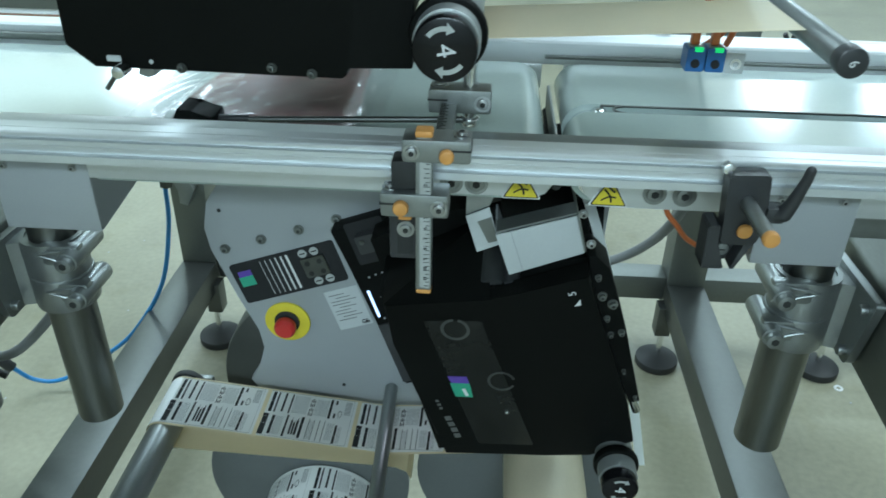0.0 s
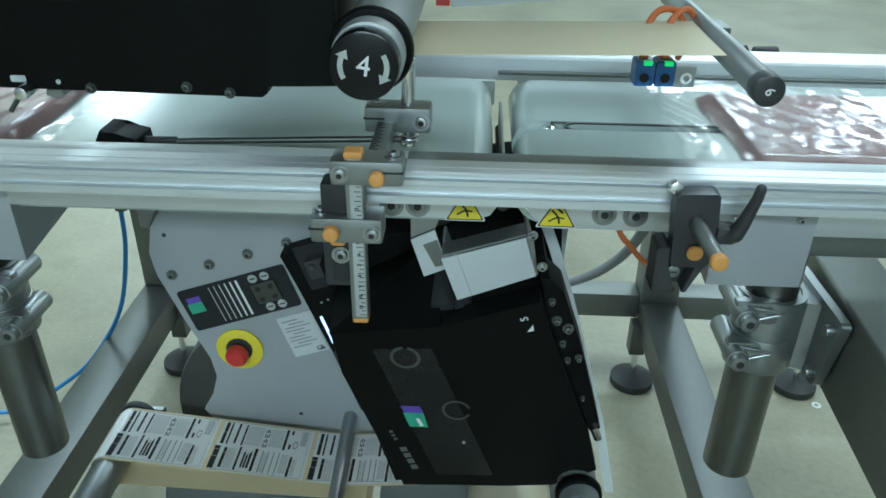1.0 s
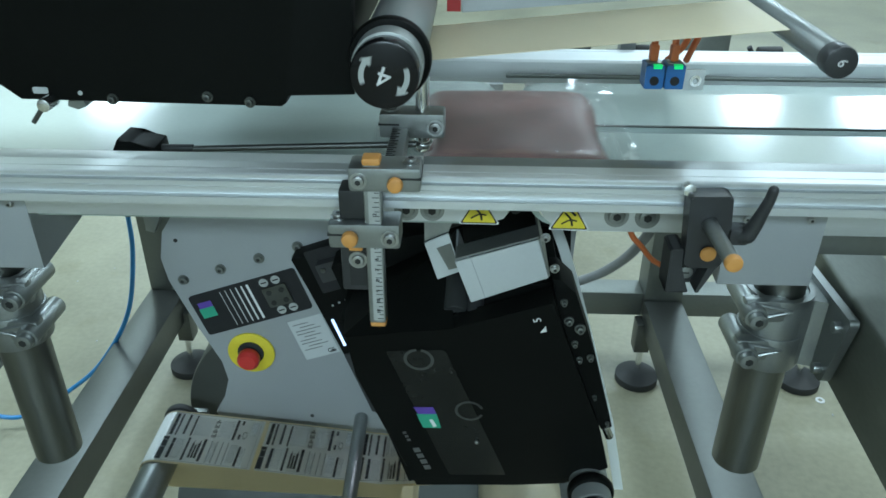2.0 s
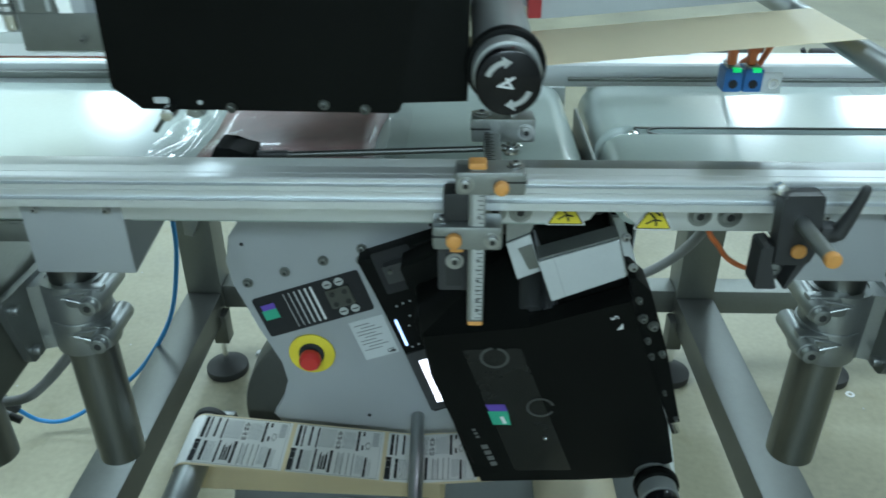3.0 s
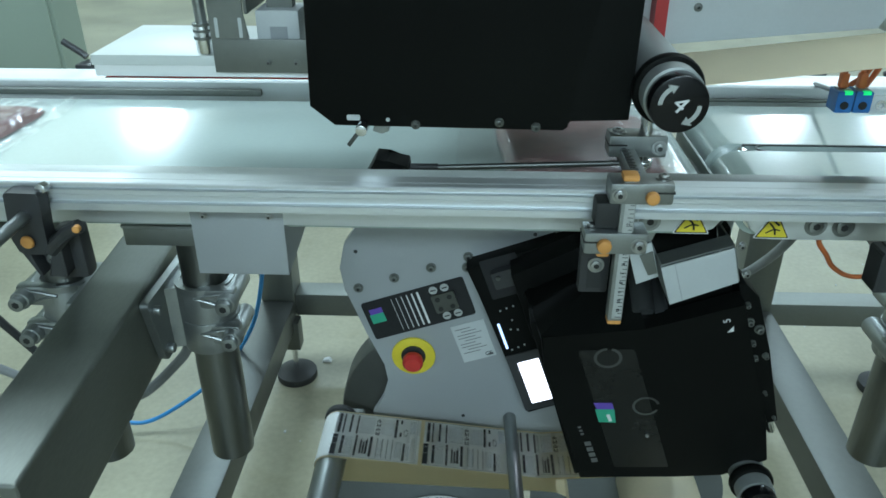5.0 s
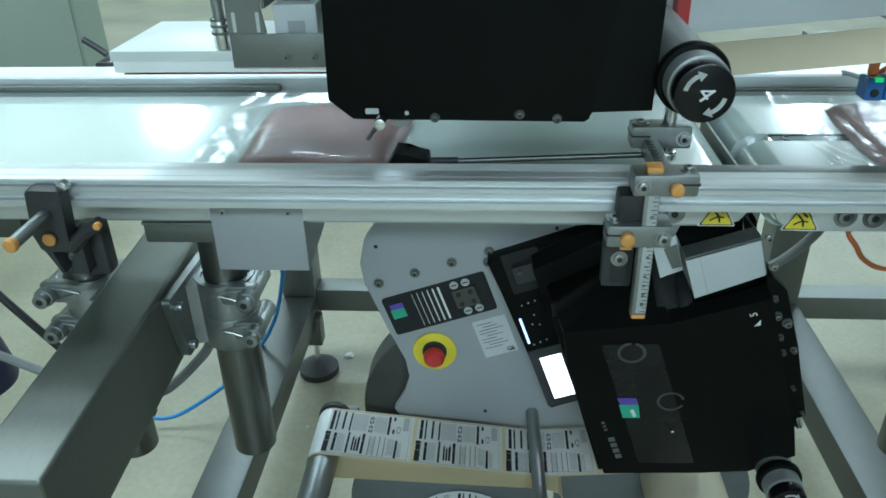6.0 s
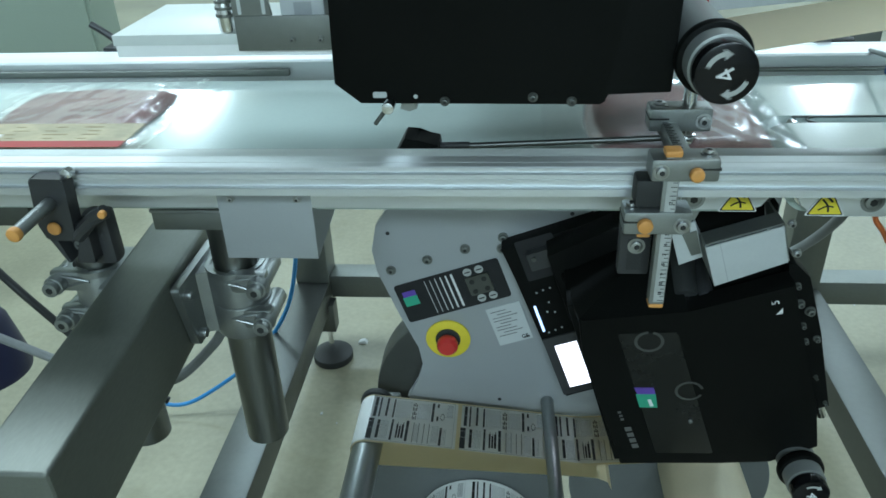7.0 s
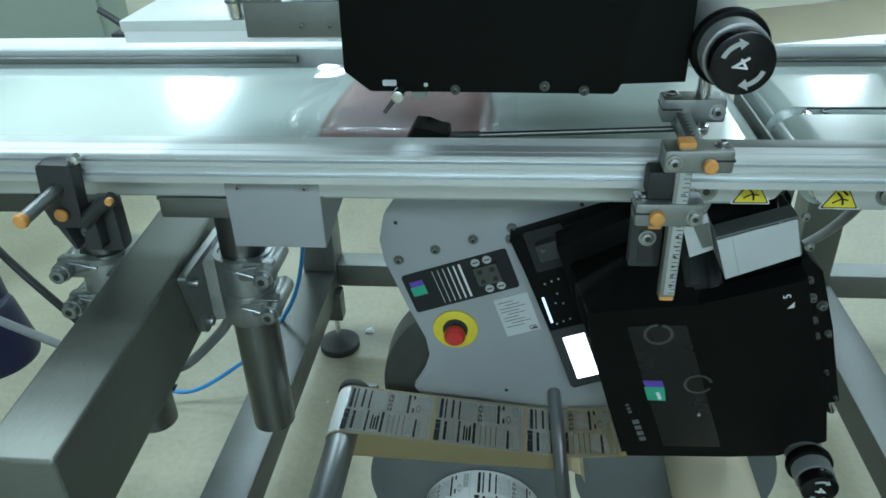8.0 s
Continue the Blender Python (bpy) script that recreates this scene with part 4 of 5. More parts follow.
def knob(name, cx, cz, y_face, y_back, r, digit, parent, ring_r=None):
    """A turning roller knob with a figure and two arrows on its black face."""
    ax = (cx, y_back, cz)
    k = part(name, cyl((cx, y_face + 0.0216, cz), (cx, y_back, cz), r * 0.84, seg=40, bev=0.001), M_SHAFT, parent, "aluminium roller with a black end", at=ax)
    part("flange", cyl((cx, y_face + 0.044, cz), (cx, y_face + 0.060, cz), r, seg=48, bev=0.004), M_BLACK, k, at=ax)
    part("face", cyl((cx, y_face, cz), (cx, y_face + 0.0215, cz), r * 0.79, seg=40, bev=0.003), M_GLOSSBLACK, k, "glossy black knob face", at=ax)
    part("numeral", text_mesh(digit, r * 0.66, facing(cx, y_face - 0.0004, cz)), M_PRINTWHITE, k, at=ax)
    for s in (0, 180):
        arrows = bmesh.new()
        rr = r * 0.52
        for j in range(8):
            a, b = radians(s + 163 + j * 7), radians(s + 170 + j * 7)
            q = [(cx + q_ * math.cos(t), cz + q_ * math.sin(t)) for q_, t in ((rr + r * 0.06, a), (rr + r * 0.06, b), (rr - r * 0.06, b), (rr - r * 0.06, a))]
            arrows.faces.new([arrows.verts.new((x, y_face - 0.0006, z)) for x, z in q])
        a, b = radians(s + 164), radians(s + 141)
        q = [(cx + (rr + r * 0.15) * math.cos(a), cz + (rr + r * 0.15) * math.sin(a)), (cx + (rr - r * 0.15) * math.cos(a), cz + (rr - r * 0.15) * math.sin(a)), (cx + rr * math.cos(b), cz + rr * math.sin(b))]
        arrows.faces.new([arrows.verts.new((x, y_face - 0.0006, z)) for x, z in q])
        part("arrow", arrows, M_RULE, k, at=ax, smooth=0)
    return k


LOWKNOB = knob("feed_roller", 0.537, 0.506, 1.215, 1.45, 0.034, "4", low)

# label web, its rollers and the reels of the lower machine
part("rod", cyl((0.175, 1.12, 0.4265), (0.164, 1.4995, 0.4265), 0.0120, bev=0.001), M_CAST, low, "grey fixed guide rod")
reel = thing("label_reel", (0.10, 1.40, 0.23), "reel of printed white labels on a grey flange", "reel")
part("flange", cyl((0.0, 1.475, 0.2), (0.0, 1.480, 0.2), 0.198, seg=72), M_FLANGE, reel, "round grey reel flange")
part("label_roll", cyl((0.030, 1.350, 0.122), (0.030, 1.470, 0.122), 0.121, seg=72), M_PAPER, reel, "wound printed labels")
part("core", cyl((0.030, 1.345, 0.122), (0.030, 1.349, 0.122), 0.04, seg=40), M_LINER, reel)
rew = thing("liner_reel", (0.44, 1.40, 0.30), "reel of wound cream liner paper below the printer", "reel")
part("liner_roll", cyl((0.452, 1.180, 0.300), (0.452, 1.480, 0.300), 0.074, seg=64, bev=0.002), M_ROLLPAPER, rew, "wound cream liner paper")
part("core", tube((0.452, 1.176, 0.300), (0.452, 1.1795, 0.300), 0.042, 0.004), M_FLANGE, rew)
part("flange", cyl((0.405, 1.486, 0.235), (0.405, 1.491, 0.235), 0.192, seg=64), M_FLANGE, rew)
disc = thing("dark_drum", (-0.115, 1.6, 0.40), "dark grey smooth drum behind the base plate", "drum")
M_DRUM = material("dark_grey_drum", (0.055, 0.058, 0.052), 0.4, vary=0.15, scale=12)
part("drum", cyl((0.045, 1.55, 0.385), (0.045, 1.62, 0.385), 0.215, seg=96, bev=0.006), M_DRUM, disc)
part("shaft", cyl((0.045, 1.516, 0.385), (0.045, 1.5495, 0.385), 0.03), M_CHROME, disc)

DANCER = thing("dancer_roller", (-0.212, 1.48, 0.425), "silver dancer roller that the label web runs round", "roller")
part("roller", cyl((-0.212, 1.12, 0.425), (-0.212, 1.475, 0.425), 0.026, bev=0.001), M_CAST, DANCER, "matt silver roller")
part("collar", cyl((-0.212, 1.472, 0.425), (-0.212, 1.484, 0.425), 0.031, bev=0.002), M_RUBBER, DANCER)
part("hub", box(-0.228, -0.168, 1.4845, 1.498, 0.412, 0.436, 0.006), M_CAST, DANCER)
part("end_cap", cyl((-0.212, 1.10, 0.425), (-0.212, 1.122, 0.425), 0.027, bev=0.003), M_BLACK, DANCER)

WEB = thing("label_web", (-0.21, 1.41, 0.45), "strip of printed white labels on cream liner paper", "label strip")


def web_height(x):
    """The web sags from the dancer roller to the fixed rod and climbs again behind it."""
    if x < -0.212:
        return 0.4525
    if x < 0.165:
        return 0.4525 - 0.0405 * (x + 0.212) / 0.377
    return 0.4120 + 0.0180 * (x - 0.165) / 0.175


bm = bmesh.new()
prof = [(0.34, web_height(0.34)), (0.165, web_height(0.165)), (-0.212, 0.4525)]
for k in range(1, 15):
    a = math.pi / 2 + math.pi * k / 14
    prof.append((-0.212 + 0.0275 * math.cos(a), 0.425 + 0.0275 * math.sin(a)))
prof += [(-0.205, 0.3975), (0.165, 0.3855), (0.190, 0.3830), (0.208, 0.3740), (0.216, 0.3560)]
va = [bm.verts.new((x, 1.346, z)) for x, z in prof]
vb = [bm.verts.new((x, 1.468, z)) for x, z in prof]
for i in range(len(prof) - 1):
    bm.faces.new((va[i], va[i + 1], vb[i + 1], vb[i]))
bmesh.ops.solidify(bm, geom=bm.faces[:], thickness=0.0004)
part("liner", bm, M_LINER, WEB, "cream liner paper")
rng = random.Random(5)
arc = bmesh.new()
ends = [(-0.212 + 0.0283 * math.cos(radians(90 + 11 * k)), 0.425 + 0.0283 * math.sin(radians(90 + 11 * k))) for k in range(12)]
for q0, q1 in zip(ends, ends[1:]):
    arc.faces.new([arc.verts.new(c_) for c_ in ((q0[0], 1.350, q0[1]), (q1[0], 1.350, q1[1]), (q1[0], 1.464, q1[1]), (q0[0], 1.464, q0[1]))])
part("label", arc, M_PAPER, WEB, "white label bent round the roller", smooth=60)
# bars of one label: from, to along the web; from, to across it; 0 black, 1 grey
HEAVY = [(0.03, 0.072, 0.52, 0.97), (0.09, 0.115, 0.52, 0.97), (0.17, 0.198, 0.55, 0.97), (0.25, 0.275, 0.53, 0.96), (0.70, 0.732, 0.53, 0.96),
         (0.00, 0.065, 0.03, 0.48), (0.10, 0.14, 0.06, 0.46), (0.26, 0.29, 0.04, 0.50), (0.43, 0.465, 0.05, 0.50), (0.81, 0.842, 0.03, 0.42)]
SYMBOL = [(0.325, 0.345, 0.10, 0.40), (0.355, 0.375, 0.10, 0.36), (0.385, 0.410, 0.10, 0.40), (0.76, 0.782, 0.86, 0.95), (0.76, 0.782, 0.56, 0.66)]
bars_left = []
for a, b, c, d in HEAVY:
    at = c
    while at < d - 0.03:
        end = min(d, at + rng.uniform(0.14, 0.30))
        bars_left.append((a + rng.uniform(0, 0.004), b - 0.004, at, end - 0.005, 0))
        at = end
bars_left += [(a, b, c, d, 0) for a, b, c, d in SYMBOL]
bars_left += [(a + 0.012, b - 0.004, d, d + 0.05, 0) for a, b, c, d in SYMBOL[:3]]
bars_left += [(0.515 + 0.058 * k, 0.521 + 0.058 * k, 0.04, 0.47, 0) for k in range(4)]
bars_left += [(0.480 + 0.018 * k, 0.490 + 0.018 * k, 0.54 + 0.10 * j, 0.62 + 0.10 * j - 0.03 * ((j + k) % 2), 0) for k in range(3) for j in range(4)]


def small_print(u, v0, v1, step, count):
    """Lines of fine print broken into words."""
    for k in range(count):
        at = v0
        while at < v1 - 0.02:
            end = min(v1, at + rng.uniform(0.05, 0.16))
            bars_left.append((u + step * k, u + step * k + 0.0045, at, end - 0.010, 1))
            at = end


small_print(0.290, 0.55, 0.95, 0.0145, 12)
small_print(0.545, 0.56, 0.93, 0.0145, 10)
small_print(0.150, 0.06, 0.46, 0.0150, 6)
small_print(0.530, 0.06, 0.45, 0.0145, 3)
small_print(0.725, 0.08, 0.45, 0.0130, 6)
small_print(0.850, 0.05, 0.40, 0.0150, 3)
bars_left += [(0.875, 0.945, 0.66 + 0.030 * k, 0.675 + 0.030 * k, 1) for k in range(10)]
bars_left += [(0.826 + 0.022 * math.cos(0.7 * k), 0.833 + 0.022 * math.cos(0.7 * k), 0.64 + 0.07 * math.sin(0.7 * k), 0.67 + 0.07 * math.sin(0.7 * k), 0) for k in range(9)]
bars_left += [(0.965, 0.968, 0.02, 0.98, 1), (0.0, 0.968, 0.010, 0.018, 1), (0.0, 0.968, 0.982, 0.990, 1)]
wraps = {0: bmesh.new(), 1: bmesh.new()}
for first in (172, 96, 20):
    for u0, u1, v0, v1, kd in bars_left:
        arc_ = [(0.030 + 0.1216 * math.cos(radians(first - 74 * u)), 0.122 + 0.1216 * math.sin(radians(first - 74 * u))) for u in (u0, u1)]
        ya, yb = 1.352 + v0 * 0.116, 1.352 + v1 * 0.116
        wraps[kd].faces.new([wraps[kd].verts.new(c_) for c_ in ((arc_[0][0], ya, arc_[0][1]), (arc_[1][0], ya, arc_[1][1]), (arc_[1][0], yb, arc_[1][1]), (arc_[0][0], yb, arc_[0][1]))])
part("print", wraps[0], M_INK, reel, smooth=0, kind="stuff")
part("fine_print", wraps[1], M_PALEINK, reel, smooth=0, kind="stuff")
PITCH = 0.1635
for k in range(3):
    x0 = -0.213 + k * PITCH
    x1 = x0 + PITCH - 0.007
    zf = lambda x, d: web_height(x) + d
    own = bmesh.new()
    steps_ = [x0 + (x1 - x0) * j / 8 for j in range(9)]
    near = [own.verts.new((x, 1.350, zf(x, 0.0006))) for x in steps_]
    far = [own.verts.new((x, 1.464, zf(x, 0.0006))) for x in steps_]
    for j in range(8):
        own.faces.new((near[j], near[j + 1], far[j + 1], far[j]))
    bmesh.ops.solidify(own, geom=own.faces[:], thickness=0.0003)
    lab = part("label", own, M_PAPER, WEB, "white printed label")
    for kind, mat_ in ((0, M_INK), (1, M_PALEINK)):
        own = bmesh.new()
        for u0, u1, v0, v1, kd in bars_left:
            if kd == kind:
                X0, X1 = x0 + u0 * (x1 - x0), x0 + u1 * (x1 - x0)
                Y0, Y1 = 1.350 + v0 * 0.114, 1.350 + v1 * 0.114
                own.faces.new([own.verts.new((x, y, zf(x, 0.0014))) for x, y in ((X0, Y0), (X1, Y0), (X1, Y1), (X0, Y1))])
        part("print" if kind == 0 else "fine_print", own, mat_, lab, smooth=0, kind="stuff")

# ---- upper labelling machine ----
up = thing("label_printer_above", (0.08, 1.2, 1.14), "large black label printer hanging over the belt", "label printer")
UP = [(-0.078, 1.50), (-0.085, 1.166), (-0.060, 1.1455), (0.178, 1.1425), (0.183, 1.146), (0.184, 1.1545), (0.245, 1.1545), (0.252, 1.50)]
cv = part("front_cover", prism(UP, 1.115, 1.135, 0.0015), M_BLACK, up, "matt black front cover")
part("housing", prism([(-0.07, 1.50), (-0.075, 1.19), (0.235, 1.175), (0.245, 1.50)], 1.1355, 1.40, 0.002), M_BLACK, up)
lip = part("bottom_lip", prism([(-0.055, 1.150), (0.176, 1.147), (0.176, 1.1425), (-0.055, 1.145)], 1.136, 1.175), M_BLACK, up)
part("slot", prism(round_outline([(-0.047, 1.1575), (-0.033, 1.1575), (-0.033, 1.1515), (-0.047, 1.1515)], 0.002), 1.1143, 1.1149), M_LIGHTGREY, cv)
for sx, sz in ((0.025, 1.1475), (0.112, 1.151), (0.150, 1.1465)):
    bolt(cv, sx, 1.1145, sz, 0.0034, 0.005, mat=M_DARKSTEEL)
for sx, sz in ((-0.004, 1.1525), (0.112, 1.153)):
    part("hole", cyl((sx, 1.1143, sz), (sx, 1.1149, sz), 0.0022, seg=10), M_LIGHTGREY, cv)
latch = part("thumb_screw", cyl((-0.030, 1.095, 1.1465), (-0.030, 1.1149, 1.1465), 0.006, bev=0.001), M_CHROME, up)
part("lever", cyl((-0.031, 1.100, 1.1465), (-0.044, 1.098, 1.130), 0.0022), M_DARKSTEEL, latch)
part("spring_clip", prism([(-0.02, 1.143), (-0.006, 1.1435), (-0.004, 1.138), (-0.012, 1.135), (-0.021, 1.138)], 1.12, 1.14), M_CAST, up)
UPKNOB = knob("feed_roller", 0.2785, 1.190, 1.056, 1.34, 0.0358, "4", up)
# unseen block, added to darken what the belt reflects under the printer
part("belt_shade_block", box(-0.05, 0.30, 1.426, 1.72, 1.235, 1.62, 0.004), M_BLACK, up, "unseen black block added behind the back plate to shade the belt")
bp = part("back_plate", prism([(-0.05, 1.50), (-0.05, 1.19), (0.335, 1.178), (0.335, 1.162), (0.62, 1.186), (0.80, 1.50)], 1.410, 1.425, 0.001), M_LIGHTGREY, up, "light grey back plate")
part("edge_strip", prism([(0.318, 1.50), (0.318, 1.17), (0.334, 1.17), (0.334, 1.50)], 1.38, 1.41), M_REDPRINT, up, "red edge strip")
bolt(bp, 0.380, 1.410, 1.212, 0.004, 0.004, mat=M_STEEL)
LINER = part("liner_strip", prism([(0.250, 1.1595), (0.250, 1.1590), (0.650, 1.1590), (0.650, 1.1595)], 1.205, 1.345), M_LINER, up, "cream liner paper strip", at=(0.650, 1.275, 1.1595))

UPDANCER = thing("upper_dancer_roller", (0.660, 1.40, 1.165), "slim silver dancer roller with a black end", "roller")
part("roller", cyl((0.660, 1.130, 1.165), (0.660, 1.60, 1.165), 0.0130, bev=0.001), M_CAST, UPDANCER, "matt silver roller")
end = part("end_cap", cyl((0.660, 1.112, 1.165), (0.660, 1.132, 1.165), 0.0142, bev=0.002), M_PLASTIC, UPDANCER, "black end cap")
part("numeral", text_mesh("6", 0.012, facing(0.660, 1.1114, 1.165, -60)), M_PRINTWHITE, end)

part("slide_arm", box(-0.30, -0.071, 1.2305, 1.275, 1.50, 1.56, 0.003), M_STEEL, up, "steel slide arm of the applicator")

# ---- tamp applicator ----
TAMP = thing("tamp_applicator", (-0.24, 1.30, 1.10), "label tamp pad with a steel arm and air cylinder", "applicator")
part("pad", box(-0.360, -0.098, 1.2190, 1.378, 1.066, 1.078, 0.001), M_PAD, TAMP, "frosted plastic tamp pad")
part("pad_foam", box(-0.358, -0.100, 1.2205, 1.376, 1.0530, 1.0658), M_PAPER, TAMP)
foot = part("arm_foot", box(-0.213, -0.09, 1.214, 1.218, 1.0600, 1.098, 0.001), M_STEEL, TAMP, "bent stainless arm plate")
part("arm", prism([(-0.213, 1.0985), (-0.170, 1.0985), (-0.174, 1.125), (-0.174, 1.66), (-0.216, 1.66)], 1.214, 1.218), M_STEEL, TAMP)
part("arm_return", box(-0.1735, -0.170, 1.2185, 1.30, 1.125, 1.36), M_STEEL, TAMP)
for sx in (-0.205, -0.178):
    part("slot", prism(round_outline([(sx - 0.002, 1.100), (sx + 0.002, 1.100), (sx + 0.002, 1.122), (sx - 0.002, 1.122)], 0.0015), 1.2133, 1.2139), M_LIGHTGREY, foot)
for sx in (-0.150, -0.118):
    bolt(foot, sx, 1.2138, 1.072, 0.003, 0.004, mat=M_STEEL)
rodp = part("air_tube", cyl((-0.225, 1.226, 1.095), (-0.234, 1.226, 1.36), 0.0065), M_CAST, TAMP)
part("fitting", cyl((-0.225, 1.226, 1.0785), (-0.226, 1.226, 1.114), 0.0095, seg=16, bev=0.003), M_CHROME, TAMP, "nickel air fitting")
for zz in (1.096, 1.104, 1.111):
    part("fitting_ring", tube((-0.2255, 1.226, zz), (-0.2255, 1.226, zz + 0.003), 0.0108, 0.002, seg=20), M_STEEL, TAMP)
blk = part("valve_block", box(-0.166, -0.116, 1.235, 1.285, 1.0785, 1.126, 0.002), M_LIGHTGREY, TAMP, "light grey valve block")
part("window", box(-0.150, -0.130, 1.2343, 1.2349, 1.088, 1.108), M_GREY, blk)
part("sleeve", box(-0.230, -0.176, 1.2305, 1.262, 1.195, 1.36, 0.006), M_RUBBER, TAMP, "black cable sleeve")
part("green_tube", cyl((-0.200, 1.2055, 1.150), (-0.200, 1.2055, 1.215), 0.0085, bev=0.002), material("green_plastic", (0.02, 0.30, 0.10), 0.35), TAMP, "green air connector")
part("tie", tube((-0.218, 1.216, 1.146), (-0.218, 1.216, 1.149), 0.022, 0.002, seg=20), M_RUBBER, TAMP)
part("guide_rail_bar", prism([(-0.156, 1.1262), (-0.126, 1.1262), (-0.126, 1.36), (-0.156, 1.36)], 1.252, 1.270), M_STEEL, TAMP)

# ---- sensors over the belt ----
SENS = thing("light_sensor", (0.571, 1.328, 1.108), "pair of blue light sensors with green lamps over the belt", "sensor")
for k, sx in enumerate((0.545, 0.568)):
    b = part("sensor_body", prism(round_outline([(sx, 1.1005), (sx + 0.0212, 1.1005), (sx + 0.0212, 1.1275), (sx, 1.1275)], 0.0016), 1.315, 1.341, 0.001), M_BLUE, SENS, "blue sensor body")
    part("lens", cyl((sx + 0.0106, 1.3138, 1.110), (sx + 0.0106, 1.315, 1.110), 0.0052, seg=20), M_INK, b)
    part("lamp", box(sx + 0.008, sx + 0.018, 1.3142, 1.320, 1.1235, 1.1284, 0.001), M_LED, b, "lit green lamp")
    part("lid", box(sx + 0.003, sx + 0.019, 1.3215, 1.338, 1.1275, 1.1288, 0.0005), M_CAST, b)
    part("plug", box(sx + 0.005, sx + 0.015, 1.325, 1.337, 1.1288, 1.148, 0.003), M_ORCABLE, b, "orange cable plug")
    part("cable", pipe([(sx + 0.010, 1.332, 1.147), (sx + 0.012, 1.336, 1.166), (sx + 0.024, 1.344, 1.178), (sx + 0.043 - k * 0.006, 1.352, 1.176), (sx + 0.055 - k * 0.011, 1.357, 1.160), (sx + 0.049 - k * 0.011, 1.36, 1.137), (sx + 0.036, 1.372, 1.118)], 0.0038), M_ORCABLE, b)
part("bracket", box(0.590, 0.613, 1.318, 1.322, 1.0985, 1.1225, 0.001), M_LIGHTGREY, SENS, "light grey sensor bracket")
part("bracket_screw", tube((0.602, 1.3145, 1.1105), (0.602, 1.318, 1.1105), 0.0065, 0.003, seg=24), M_CHROME, SENS)
part("arm", prism([(0.590, 1.1190), (0.596, 1.1190), (0.596, 1.1130), (0.590, 1.1130)], 1.3225, 1.330), M_CAST, SENS)
part("arm_bar", cyl((0.600, 1.323, 1.108), (0.640, 1.600, 1.056), 0.0035), M_CAST, SENS, "slim grey holding bar")
for cx, s in ((-0.600, 1), (-0.477, -1)):
    c = thing("far_rail_clamp", (cx, 1.69, 1.0), "black rail clamp on the far guide rail", "clamp", "far rail clamps")
    part("clamp_body", box(cx - 0.015, cx + 0.015, 1.652, 1.685, 0.99, 1.062, 0.004), M_PLASTIC, c)
    part("knob", cyl((cx - 0.012 * s, 1.69, 1.052), (cx + 0.016 * s, 1.69, 1.052), 0.010, bev=0.003), M_CAST, c, "grey clamp nut")
    part("lever", pipe([(cx - 0.008 * s, 1.69, 1.066), (cx - 0.020 * s, 1.69, 1.076), (cx - 0.046 * s, 1.69, 1.094)], 0.006), M_PLASTIC, c)
fc = thing("far_rail_clamp", (0.59, 1.67, 1.04), "grey and black clamp lying on the far guide rail", "clamp", "far rail clamps")
part("rod", cyl((0.560, 1.668, 1.044), (0.630, 1.668, 1.046), 0.0075, bev=0.001), M_DARKSTEEL, fc)
part("grip", cyl((0.604, 1.668, 1.0465), (0.640, 1.668, 1.047), 0.0125, bev=0.002), M_RUBBER, fc, "black plastic grip")
part("clamp_block", box(0.579, 0.603, 1.655, 1.682, 1.036, 1.074, 0.003), M_GREYCABLE, fc, "grey plastic clamp block")
fc = thing("far_rail_clamp", (0.81, 1.67, 1.04), "black roller clamp with a short lever on the far rail", "clamp", "far rail clamps")
part("roller", cyl((0.795, 1.668, 1.047), (0.832, 1.668, 1.048), 0.0115, bev=0.002), M_RUBBER, fc, "black plastic roller")
part("lever", pipe([(0.800, 1.664, 1.044), (0.788, 1.662, 1.046), (0.778, 1.660, 1.060)], 0.004), M_PLASTIC, fc)
part("bracket", box(0.806, 0.822, 1.6505, 1.657, 1.022, 1.046, 0.001), M_DARKSTEEL, fc)
rod = thing("far_rod", (0.52, 1.66, 1.06), "thin steel rod above the far rail", "rod")
part("rod", cyl((0.42, 1.67, 1.0600), (0.535, 1.67, 1.0535), 0.0035), M_DARKSTEEL, rod)
part("stand", box(0.42, 0.43, 1.651, 1.67, 1.035, 1.0595), M_DARKSTEEL, rod)

# ---- hoses and cables ----
hose = thing("air_hose", (-0.35, 1.6, 0.5), "blue plastic air hose hanging from the conveyor", "hose")
part("hose", pipe([(-0.385, 1.90, 0.83), (-0.402, 1.94, 0.70), (-0.418, 1.965, 0.59), (-0.428, 1.965, 0.478), (-0.468, 1.955, 0.32), (-0.556, 1.945, 0.182), (-0.641, 1.93, 0.106), (-0.757, 1.90, 0.040), (-0.830, 1.89, 0.040), (-0.868, 1.87, 0.096)], 0.0055, seg=12), M_HOSE, hose, "blue air hose")
part("fitting", cyl((-0.385, 1.90, 0.825), (-0.385, 1.90, 0.875), 0.010, bev=0.002), M_CAST, hose)
part("coupling", cyl((-0.412, 1.955, 0.591), (-0.407, 1.955, 0.623), 0.015, seg=6, bev=0.002), M_DARKSTEEL, hose, "dark hose coupling")
part("elbow", cyl((-0.866, 1.87, 0.092), (-0.89, 1.86, 0.135), 0.014, bev=0.003), M_RUBBER, hose)
latchb = thing("toggle_latch", (-0.496, 2.18, 0.430), "small grey toggle latch on the frame post", "latch")
part("latch", prism([(-0.496, 0.511), (-0.454, 0.513), (-0.437, 0.477), (-0.459, 0.43), (-0.481, 0.436), (-0.478, 0.474)], 2.162, 2.1905, 0.002), M_CAST, latchb)
